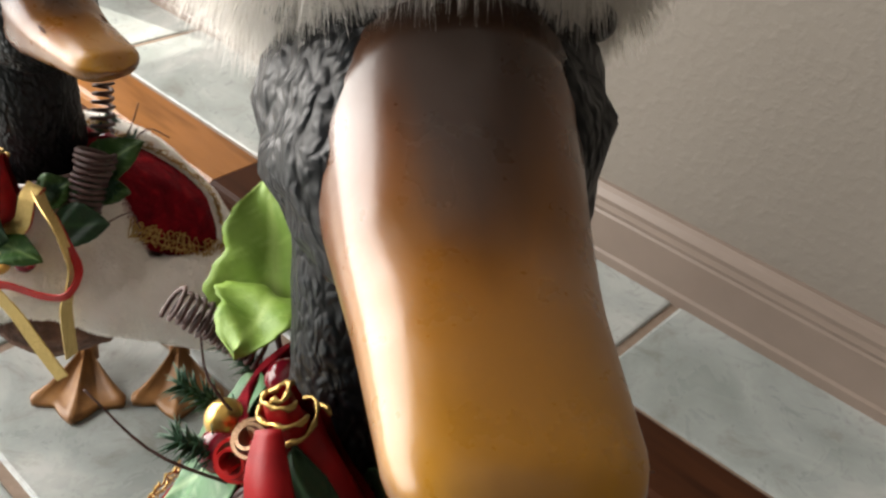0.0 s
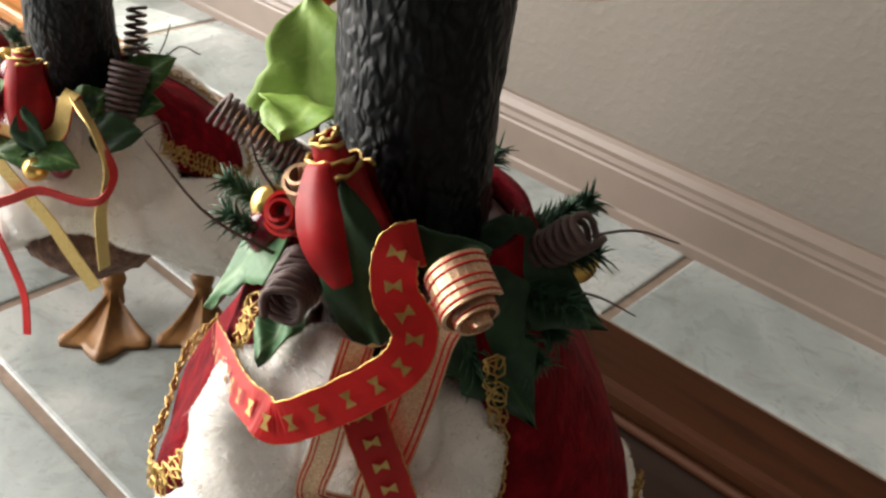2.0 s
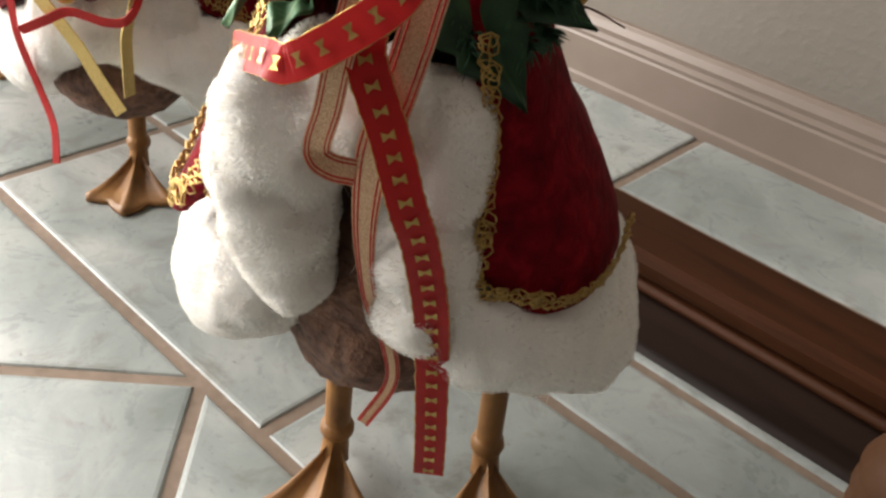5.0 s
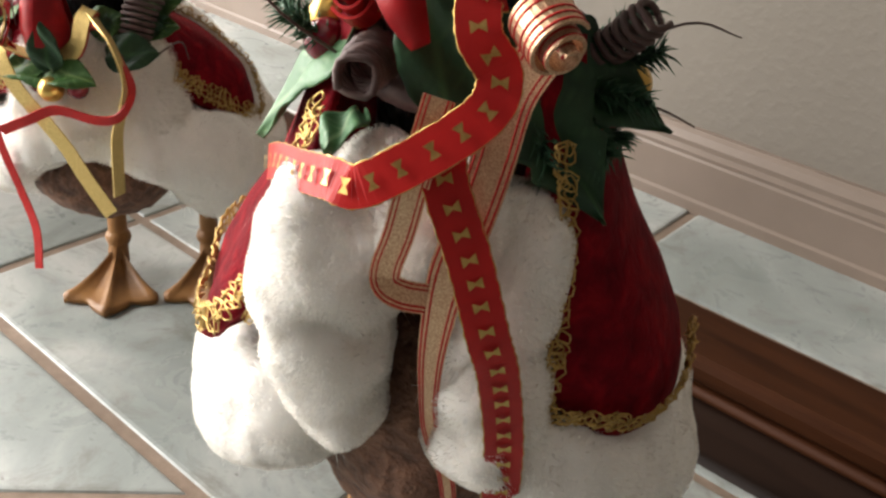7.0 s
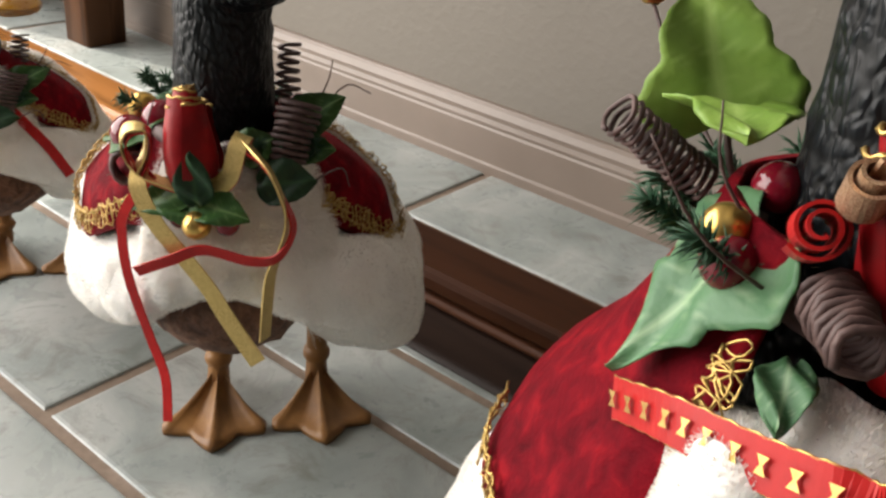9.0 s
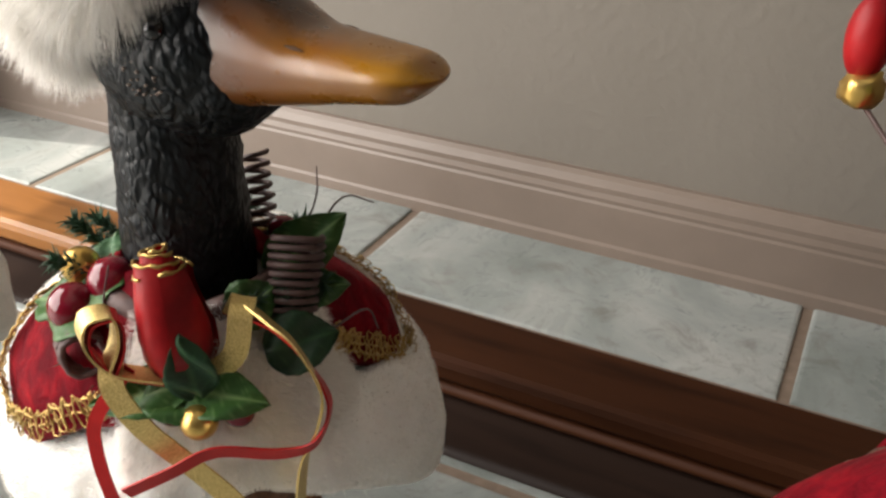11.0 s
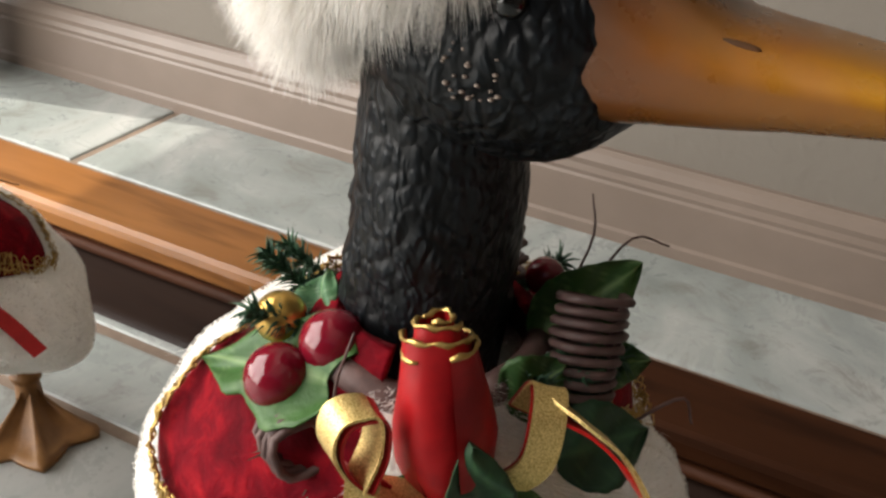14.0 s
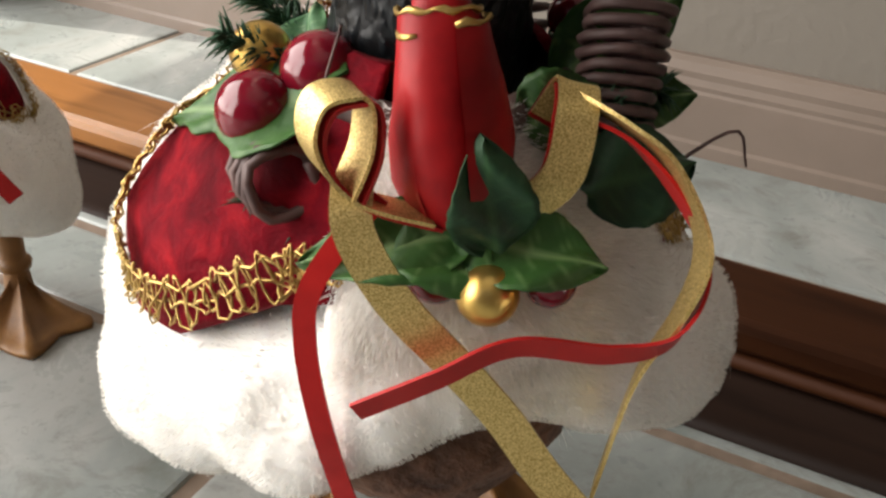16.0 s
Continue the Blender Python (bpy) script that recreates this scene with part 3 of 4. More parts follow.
def skirt(spot, rows, lump=0.005, n=110, sides=26):
    """A thick fur band hung round a figure; rows: angle, top and bottom height, radius at top and bottom, half thickness."""
    phis = [q[0] for q in rows]
    col = lambda k, p: float(np.interp(p, phis, [q[k] for q in rows]))
    loops = []
    for i in range(n + 1):
        p = phis[0] + (phis[-1] - phis[0]) * i / n
        zt, zb, rt, rb, w = (sum(col(k, p + d) for d in (-7, 0, 7)) / 3 for k in range(1, 6))
        end = min(i, n - i) / 5
        shut = math.sqrt(max(0.0, 1 - (1 - min(end, 1)) ** 2)) if end < 1 else 1.0
        loop = []
        for j in range(sides):
            a = 2 * math.pi * j / sides
            c, q = math.cos(a), math.sin(a)
            c, q = math.copysign(abs(c) ** 0.75, c), math.copysign(abs(q) ** 0.85, q)
            u = 0.5 + 0.5 * q * max(shut, 0.02)
            r = rb + (rt - rb) * u + w * c * max(shut, 0.02) * (1 - 0.18 * q)
            loop.append(spot.at(p, zb + (zt - zb) * u, r))
        mid = sum(loop, Vector()) / sides
        loops.append([v + (v - mid).normalized() * lump * (noise.noise(v * 34) + 0.6 * noise.noise(v * 85) + 0.2 * noise.noise(v * 190)) * shut for v in loop])
    return grid(loops, True, True)

def braid(points, width, out, seed=1, loops=None):
    """Gold loop braid: small wire loops along a line on the cloth."""
    rng = random.Random(seed)
    c = spline(points, 200)
    total = sum((a - b).length for a, b in zip(c, c[1:]))
    n = loops or max(4, int(total / 0.0021))
    geos = []
    for k in range(n):
        i = int((k + 0.5) / n * 198)
        p, d = c[i], (c[i + 1] - c[i]).normalized()
        p = p + d * rng.uniform(-0.001, 0.001)
        o = Vector(out(p)).normalized()
        s = o.cross(d).normalized()
        pts = []
        ln, w, lean = width * rng.uniform(0.6, 1.2), 0.0019 * rng.uniform(0.6, 1.3), rng.uniform(-0.7, 0.7)
        for j in range(11):
            a = 2 * math.pi * j / 10
            t = (1 - math.cos(a)) / 2
            pts.append(p + s * (ln * (t - 0.45)) + d * (w * math.sin(a) * (0.5 + t) + lean * ln * t) + o * (0.0018 + 0.0022 * rng.random() * t))
        geos.append(tube(pts, 0.00029, 5))
    for off in (-0.3, 0.1):
        pts = []
        for i in range(0, 200, 2):
            p, d = c[i], (c[min(i + 1, 199)] - c[max(i - 1, 0)]).normalized()
            o = Vector(out(p)).normalized()
            pts.append(p + o.cross(d) * (width * off) + o * (0.002 + 0.0008 * math.sin(i * 0.9)) + o.cross(d) * (0.0009 * math.sin(i * 1.3 + off * 9)))
        geos.append(tube(pts, 0.00042, 5))
    return join(*geos)

def leaf_geo(base, tip, up, width, lobes=False, curl=0.25, n=14, fold=0.3):
    """A leaf blade with midrib, side veins and a wavy or lobed edge. Returns geometry and vein values."""
    base, tip = Vector(base), Vector(tip)
    d = tip - base
    ln = d.length
    d.normalize()
    up = (Vector(up) - d * Vector(up).dot(d)).normalized()
    s = d.cross(up).normalized()
    m = 12
    rows, veins = [], []
    for layer in (0, 1):
        for i in range(n * 2 + 1):
            u = i / (n * 2)
            if lobes == 2:
                w = table(u, [0, 0.07, 0.2, 0.33, 0.45, 0.58, 0.75, 0.9, 1], [0.55, 0.92, 1.0, 0.82, 0.62, 0.66, 0.50, 0.22, 0.0])
            elif lobes:
                w = table(u, [0, 0.06, 0.2, 0.3, 0.42, 0.52, 0.62, 0.8, 1.0], [0.5, 0.82, 1.0, 0.74, 0.54, 0.64, 0.44, 0.22, 0.0])
            else:
                w = math.sin(math.pi * min(1, u * 0.97 + 0.03) ** 0.75) ** 0.8
            w *= 1 + 0.02 * math.sin(u * 42)
            row = []
            for j in range(m + 1):
                t = j / m * 2 - 1
                back = 0.18 * abs(t) if lobes and u < 0.3 else 0
                p = base + d * (ln * (u - back * (0.3 - u) * 2)) + s * (t * w * width / 2)
                h = -curl * ln * (u - 0.4) ** 2 + fold * abs(t) * w * width * 0.3 + 0.0012 * math.sin(9 * u + 4 * t)
                p = p + up * (h - layer * 0.0006)
                row.append(p)
                side = abs(((u * 6 - abs(t) * 1.6) % 1) - 0.5)
                v = 1.0 if abs(t) < 0.09 else max(0.0, 1 - side / 0.09) * 0.6
                veins.append(v)
            rows.append(row)
    k = n * 2 + 1
    v1, f1 = grid(rows[:k])
    v2, f2 = grid(rows[k:])
    o = len(v1)
    faces = f1 + [tuple(reversed([x + o for x in q])) for q in f2]
    w = m + 1
    for i in range(k - 1):
        for j in (0, m):
            a, b = i * w + j, (i + 1) * w + j
            faces.append((a, b, b + o, a + o) if j == 0 else (b, a, a + o, b + o))
    return (v1 + v2, faces), veins

def leaf(parent, base, tip, up, width, mat, lobes=False, curl=0.25, fold=0.3):
    geo, veins = leaf_geo(base, tip, up, width, lobes, curl, fold=fold)
    ob = part("leaf", geo, mat, parent)
    at = ob.data.attributes.new("vein", "FLOAT", "POINT")
    at.data.foreach_set("value", veins)
    return ob

def coil(a, b, r0, r1, turns, wire=0.0011, seed=0):
    """A curled vine: a spring from a to b."""
    a, b = Vector(a), Vector(b)
    d = (b - a).normalized()
    s = d.orthogonal().normalized()
    t = d.cross(s)
    pts = []
    n = int(turns * 14)
    for k in range(n + 1):
        u = k / n
        ang = u * turns * 2 * math.pi + seed
        r = (r0 + (r1 - r0) * u) * (1 + 0.08 * math.sin(k * 1.7 + seed))
        pts.append(a + (b - a) * u + r * (math.cos(ang) * s + math.sin(ang) * t))
    return tube(pts, wire, 6)

def sprig(base, way, length, count, needle, seed):
    """A pine sprig: a stem with many needles."""
    rng = random.Random(seed)
    base, way = Vector(base), Vector(way).normalized()
    geos = [tube([base + way * length * k / 4 for k in range(5)], 0.0009, 5)]
    s = way.orthogonal().normalized()
    t = way.cross(s)
    for k in range(count):
        u = rng.random()
        a = rng.uniform(0, 6.283)
        o = base + way * (length * u)
        d = (way * rng.uniform(0.5, 1.2) + (math.cos(a) * s + math.sin(a) * t)).normalized()
        ln = needle * rng.uniform(0.6, 1.2)
        geos.append(tube([o, o + d * ln * 0.6, o + d * ln + Vector((0, 0, -0.001))], lambda q: 0.00055 * (1.02 - q), 4))
    return join(*geos)

def rose_parts(parent, base, top, radius):
    """A rolled rose bud: overlapping petals wound round a core, gold-edged rims."""
    base, top = Vector(base), Vector(top)
    d = (top - base)
    ln = d.length
    d.normalize()
    s = d.orthogonal().normalized()
    t = d.cross(s)
    def petal(a0, span, rr, h0, h1, flare):
        rows = []
        for i in range(11):
            u = i / 10
            row = []
            for j in range(15):
                a = a0 + span * (j / 14)
                e = abs(j / 7 - 1)
                r = rr * table(u, [0, 0.2, 0.42, 0.7, 0.9, 1], [0.78, 1.10, 1.16, 0.97, 0.78, 0.70]) * (1 - 0.22 * (j / 14)) + flare * u ** 6 + 0.0011 * e ** 5 * (1 - 0.5 * u) + 0.0006 * math.sin(3 * a + 5 * u)
                h = h0 + (h1 - h0) * u - 0.34 * ln * e ** 2.4 * u
                row.append(base + d * (h * ln) + r * (math.cos(a) * s + math.sin(a) * t))
            rows.append(row)
        inner = [[p - (p - (base + d * (p - base).dot(d))).normalized() * 0.0007 for p in r] for r in rows]
        v1, f1 = grid(rows)
        v2, f2 = grid(inner)
        o = len(v1)
        return (v1 + v2, f1 + [tuple(x + o for x in q[::-1]) for q in f2]), rows[-1]
    for k, (a0, span, rr, h0, h1, fl) in enumerate(((0.3, 3.4, 1.0, 0, 0.90, 0.0016), (2.5, 3.3, 0.94, 0, 1.0, 0.0006), (4.6, 3.3, 0.97, 0, 0.95, 0.0012), (1.2, 4.6, 0.70, 0.3, 1.07, 0.0), (3.9, 5.2, 0.42, 0.4, 1.10, 0.0))):
        g, rim = petal(a0, span, radius * rr, h0, h1, fl)
        p = part("petal", g, ROSE, parent)
        part("gold_rim", tube([v + Vector((0, 0, 0.0004 * math.sin(1.9 * i))) for i, v in enumerate(rim)], lambda u: 0.0006 + 0.00025 * math.sin(23 * u), 6), GOLD, p, "gold painted petal edge")

def spots(points, side, gap, size, face=None, n=140):
    """Small woven gold marks along a ribbon's middle."""
    c = spline(points, n)
    sides = sides_of(c, side, face)
    geos, run = [], 0.0
    for i in range(1, n - 1):
        run += (c[i] - c[i - 1]).length
        if run >= gap:
            run = 0.0
            d = (c[i + 1] - c[i - 1]).normalized()
            s = (sides[i] - d * sides[i].dot(d)).normalized()
            nn = d.cross(s).normalized()
            for sg in (1, -1):
                o = c[i] + nn * (0.0010 * sg)
                a, b = s * size, d * size * 0.8
                v = [o - a - b, o - a + b, o - d * 0 - s * 0 + b * 0.25, o + a + b, o + a - b, o - b * 0.25]
                v2 = [p + nn * (0.0003 * sg) for p in v]
                q = [(0, 1, 2, 5), (5, 2, 3, 4)]
                geos.append((v2, q))
    return join(*geos) if geos else None

def smooth(a, b, x):
    u = min(1.0, max(0.0, (x - a) / (b - a)))
    return u * u * (3 - 2 * u)

def arc(a, b, n):
    return [a + (b - a) * k / (n - 1) for k in range(n)]

def brim_hat(spot, turn, z, tilt, label):
    """Santa hat: a thick fur brim round the head and a soft red crown."""
    hs = Spot(spot.c.x, spot.c.y, turn)
    hat = thing("santa_hat", (spot.c.x, spot.c.y, z), label, "hat")
    seg, ring = 64, 22
    rows = []
    for i in range(ring + 1):
        b = 2 * math.pi * i / ring
        row = []
        for j in range(seg):
            a = 360 * j / seg
            r = 0.028 + 0.0122 * math.cos(b)
            h = (0.0198 - 0.0075 * math.cos(radians(a))) * math.sin(b) + tilt * r * math.cos(radians(a))
            p = hs.at(a, z + h, r) + (hs.loc(1, 0, 0) - hs.c) * -0.004
            d = Vector((0, 0, math.sin(b))) + (hs.at(a, 0, 1) - hs.c) * math.cos(b)
            p = p + d * (0.0048 * (noise.noise(p * 38) + 0.6 * noise.noise(p * 90) + 0.35 * noise.noise(p * 200)))
            row.append(p)
        rows.append(row)
    g = grid(rows, True)
    brim = part("fur_brim", g, FUR, hat, "fluffy white fur brim")
    part("fur_hair", hairs(g, 60000, 0.0088, 0.00020, 0.5, 5, 0.75), HAIR, brim)["kind"] = "stuff"
    f, l = hs.loc(1, 0, 0) - hs.c, hs.loc(0, 1, 0) - hs.c
    part("crown", oval(hs.loc(-0.006, 0, z - 0.003), f, l, Vector((0, 0, 1)), 0.027, 0.026, 0.013, 32, 20, 0.003, 45), VELVET, hat, "soft red velvet crown")
    return hat

def fur_part(parent, geo, count, length, seed, name="fur_trim", label="plush white fur", droop=0.3, skin=None):
    ob = part(name, geo, FUR, parent, label)
    hair = part("fur_hair", hairs(skin or geo, int(count * 1.8), length * 0.95, 0.00022, droop - 0.1, seed, 0.7), HAIR, ob)
    hair["kind"] = "stuff"
    return ob

# ---- the tall goose ----
A = Spot(0.393, -0.322, -50)

def radius_a(phi, z):
    phi = (phi + 180) % 360 - 180
    side = table(z, [0.12, 0.15, 0.172, 0.193, 0.209, 0.229, 0.257, 0.285], [0.076, 0.083, 0.083, 0.077, 0.069, 0.056, 0.042, 0.03])
    front = table(z, [0.12, 0.16, 0.21, 0.25, 0.285], [0.05, 0.053, 0.051, 0.047, 0.03])
    w = smooth(22, 75, abs(phi))
    r = front + (side - front) * w
    r *= 1 + 0.28 * smooth(85, 165, abs(phi)) * smooth(0.285, 0.2, z)
    r += (-0.003 if phi > 0 else -0.009) * w * smooth(0.28, 0.2, z)
    return r + 0.0013 * math.sin(radians(phi * 9)) * smooth(0.27, 0.19, z)

goose(A, -40, 0.382, 0.262, (0.047, 0.066, 0.076, 0.157, -0.030), [(-0.036, -0.021, -4), (-0.038, 0.052, 8)],
      "black-necked goose figurine with orange bill standing on tiled floor", 0.002, 0.011, 1.05)

cape = thing("goose_cape", (A.c.x, A.c.y, 0.2), "open red velvet cape with white fur and gold braid", "cape", "goose capes")
bottom_a = lambda p: around(p, [-180, -150, -138, -126, -112, -95, -80, -66, -58, 32, 42, 50, 62, 80, 100, 150, 180], [0.19, 0.192, 0.192, 0.192, 0.189, 0.186, 0.186, 0.192, 0.208, 0.20, 0.184, 0.181, 0.182, 0.187, 0.187, 0.188, 0.19])
for name, phis, lo in (("velvet_panel", arc(31, 175, 60), 0), ("velvet_panel", arc(-175, -52, 54), 1)):
    part(name, shell(A, radius_a, lambda p, u: bottom_a(p) - 0.006 + u * (0.288 - bottom_a(p)), phis, 0.0025)[0], VELVET, cape, "crushed red velvet")
outA = lambda p: (p - Vector((A.c.x, A.c.y, p.z)))
right_line = [A.at(33, 0.262, radius_a(33, 0.262) + 0.004)] + [A.at(33, z, radius_a(33, z) + 0.004) for z in (0.24, 0.22, 0.20, 0.185)] + [A.at(p, bottom_a(p), radius_a(p, bottom_a(p)) + 0.004) for p in (42, 52, 65, 78, 90)]
left_line = [A.at(-54, z, radius_a(-54, z) + 0.004) for z in (0.262, 0.245, 0.225, 0.205)] + [A.at(p, bottom_a(p) + 0.002, radius_a(p, bottom_a(p) + 0.002) + 0.003) for p in (-59, -66, -80, -95, -112, -126)]
part("gold_braid", braid(right_line, 0.0062, outA, 3), GOLD, cape, "looped gold braid edging")["kind"] = "stuff"
part("gold_braid", braid(left_line, 0.0085, outA, 4), GOLD, cape, "looped gold braid edging")["kind"] = "stuff"
g = skirt(A, ((8, 0.196, 0.160, 0.040, 0.038, 0.014), (25, 0.186, 0.153, 0.048, 0.047, 0.018), (45, 0.178, 0.145, 0.056, 0.056, 0.020), (70, 0.177, 0.126, 0.062, 0.066, 0.024), (91, 0.179, 0.113, 0.066, 0.071, 0.026),
              (120, 0.180, 0.116, 0.074, 0.080, 0.024), (150, 0.18, 0.122, 0.078, 0.084, 0.020), (182, 0.18, 0.13, 0.078, 0.084, 0.018)))
fur_part(cape, g, 28000, 0.0095, 11, "fur_hem")
g = skirt(A, ((-182, 0.180, 0.13, 0.076, 0.084, 0.018), (-150, 0.180, 0.13, 0.076, 0.084, 0.019), (-138, 0.180, 0.128, 0.074, 0.083, 0.020), (-122, 0.179, 0.122, 0.070, 0.079, 0.022), (-106, 0.177, 0.114, 0.061, 0.067, 0.023),
              (-89, 0.177, 0.112, 0.052, 0.054, 0.024), (-66, 0.182, 0.130, 0.046, 0.047, 0.024), (-50, 0.186, 0.142, 0.044, 0.044, 0.021), (-38, 0.184, 0.150, 0.042, 0.040, 0.017)))
fur_part(cape, g, 28000, 0.0095, 12, "fur_hem")
g = puff([A.at(-34, 0.250, 0.042), A.at(-37, 0.231, 0.048), A.at(-38, 0.206, 0.051), A.at(-34, 0.184, 0.051), A.at(-27, 0.166, 0.049)], lambda u: 0.0205 - 0.009 * u * u, 0.005, 24, 36)
fur_part(cape, g, 15000, 0.0095, 13, "fur_lapel")
g = puff([A.at(18, 0.250, 0.038), A.at(20, 0.225, 0.044), A.at(20, 0.200, 0.045), A.at(20, 0.178, 0.046), A.at(18, 0.160, 0.046)], lambda u: 0.0165 + 0.002 * u, 0.005, 24, 36)
fur_part(cape, g, 14000, 0.0095, 14, "fur_lapel")

g = puff([A.at(-46, 0.243, 0.040), A.at(-22, 0.240, 0.041), A.at(0, 0.238, 0.041), A.at(22, 0.243, 0.040)], 0.0175, 0.004, 24, 26)
fur_part(cape, g, 8000, 0.0085, 15, "fur_collar")

brim_hat(Spot(A.c.x + 0.007, A.c.y - 0.004, A.h), -40, 0.4115, 0.40, "red santa hat with fluffy white fur brim")

def garland(spot, z, seed, label):
    gl = thing("christmas_garland", (spot.c.x, spot.c.y, z), label, "garland", "goose garlands")
    rng = random.Random(seed)
    ring = tube([spot.at(a, z + 0.002 * math.sin(a * 0.05), 0.030) for a in range(0, 361, 12)], 0.0045, 8)
    part("vine_ring", ring, TWIG, gl, "dark twisted vine ring")
    return gl

gA = garland(A, 0.268, 2, "christmas garland with ivy, rose, berries and red ribbon")
for k, (phi, rise, ln) in enumerate(((75, 0.5, 0.034), (95, 0.9, 0.036), (60, 0.1, 0.032), (110, 0.3, 0.034), (48, -0.5, 0.032), (66, -0.7, 0.030), (-70, 0.7, 0.030), (-95, 0.5, 0.032), (-120, 0.4, 0.03), (150, 0.5, 0.03), (180, 0.4, 0.03), (-150, 0.4, 0.03), (30, -0.8, 0.026))):
    w = (A.at(phi, 0, 1) - A.c) + Vector((0, 0, rise))
    part("pine_sprig", sprig(A.at(phi, 0.268, 0.030), w, ln * 0.75, 170, 0.0072, 40 + k), NEEDLE, gA)
rose = part("rose_core", tube(spline([(0.409, -0.345, 0.262), (0.404, -0.349, 0.278), (0.397, -0.354, 0.303)], 8), 0.005, 10), ROSE, gA, "red rolled rosebud with gold rim")
rose_parts(rose, (0.411, -0.345, 0.258), (0.3970, -0.3540, 0.3075), 0.0090)
leaf(gA, (0.4215, -0.3610, 0.2690), (0.4060, -0.3600, 0.3060), (0.6, -0.75, 0.25), 0.019, LEAF_DARK, False, 0.1, 0.1)
part("petal", ribbon([(0.3995, -0.3610, 0.3080), (0.4060, -0.3665, 0.3015), (0.4120, -0.3690, 0.2945), (0.4165, -0.3675, 0.2865)], lambda u: 0.0025 + 0.0085 * math.sin(math.pi * min(1, 0.12 + 0.8 * u)), None, 0.0004, 24, (0.45, -0.80, 0.35)), ROSE, rose, "bright red folded petal")
# pale ivy leaves beside the neck
leaf(gA, (0.3510, -0.3195, 0.2895), (0.3345, -0.3095, 0.3205), (0.45, -0.78, 0.40), 0.040, LEAF_PALE, 2, 0.2, 0.4)
leaf(gA, (0.3525, -0.3210, 0.2950), (0.3665, -0.3455, 0.2985), (0.05, -0.12, 0.99), 0.032, LEAF_PALE, 2, 0.15, 0.2)
bud = part("red_bud", ball((0.3062, -0.2772, 0.3175), 0.0050, 16, 12, 1.9), ROSE, gA, "small red bud on a wire")
part("gold_cap", ball((0.3072, -0.2783, 0.3070), 0.0048, 16, 10, 0.9, 0.3), GOLD_BALL, bud, "gold cap")
part("stem", tube(spline([(0.3072, -0.2783, 0.3045), (0.325, -0.292, 0.290), (0.355, -0.309, 0.270)], 12), 0.0006, 5), TWIG, gA)
part("stem", tube(spline([(0.370, -0.325, 0.266), (0.358, -0.324, 0.28), (0.352, -0.3205, 0.293)], 8), 0.0009, 6), TWIG, gA)
leaf(gA, (0.3755, -0.3495, 0.2800), (0.3545, -0.3640, 0.2430), (-0.56, -0.61, 0.55), 0.046, LEAF_BLUE, True, 0.08, 0.05)
leaf(gA, (0.391, -0.360, 0.262), (0.396, -0.377, 0.257), (0, -0.4, 0.9), 0.012, LEAF_BLUE)
leaf(gA, (0.424, -0.336, 0.272), (0.452, -0.330, 0.243), (0.6, -0.6, 0.5), 0.036, LEAF_DARK, True)
leaf(gA, (0.420, -0.322, 0.276), (0.452, -0.303, 0.262), (0.5, -0.6, 0.6), 0.032, LEAF_DARK, True)
leaf(gA, (0.410, -0.338, 0.276), (0.432, -0.338, 0.290), (0.5, -0.8, 0.2), 0.022, LEAF_DARK)
part("curled_vine", coil((0.3525, -0.3265, 0.2765), (0.3350, -0.3425, 0.2925), 0.0046, 0.0046, 13, 0.0007), TWIG, gA, "brown curled vine tendril")
part("curled_vine", coil((0.3935, -0.3575, 0.2760), (0.4050, -0.3760, 0.2775), 0.0062, 0.0048, 9, 0.0010), TWIG, gA, "brown curled vine tendril")
part("curled_vine", coil((0.424, -0.308, 0.272), (0.442, -0.3085, 0.2915), 0.0050, 0.0045, 9, 0.0010), TWIG, gA, "brown curled vine tendril")
for p, r, m, n in (((0.3725, -0.3545, 0.2735), 0.0062, BERRY, "berry"), ((0.3685, -0.3500, 0.2785), 0.0056, GOLD_BALL, "gold_ball"), ((0.425, -0.283, 0.262), 0.0072, GOLD_BALL, "gold_ball"),
                   ((0.4160, -0.3560, 0.2690), 0.0052, GOLD_BALL, "gold_ball"), ((0.372, -0.333, 0.284), 0.006, BERRY, "berry"), ((0.415, -0.290, 0.262), 0.006, BERRY, "berry")):
    part(n, ball(p, r, 22, 14), m, gA)
for k, (a, b, c) in enumerate((((0.385, -0.355, 0.27), (0.372, -0.372, 0.285), (0.362, -0.382, 0.305)), ((0.38, -0.345, 0.272), (0.366, -0.352, 0.29), (0.362, -0.352, 0.305)), ((0.428, -0.3, 0.262), (0.440, -0.293, 0.262), (0.450, -0.287, 0.258)), ((0.430, -0.302, 0.278), (0.446, -0.296, 0.288), (0.456, -0.286, 0.285)))):
    part("stem", tube(spline([a, b, c], 10), lambda u: 0.00055 - 0.0003 * u, 5), TWIG, gA)
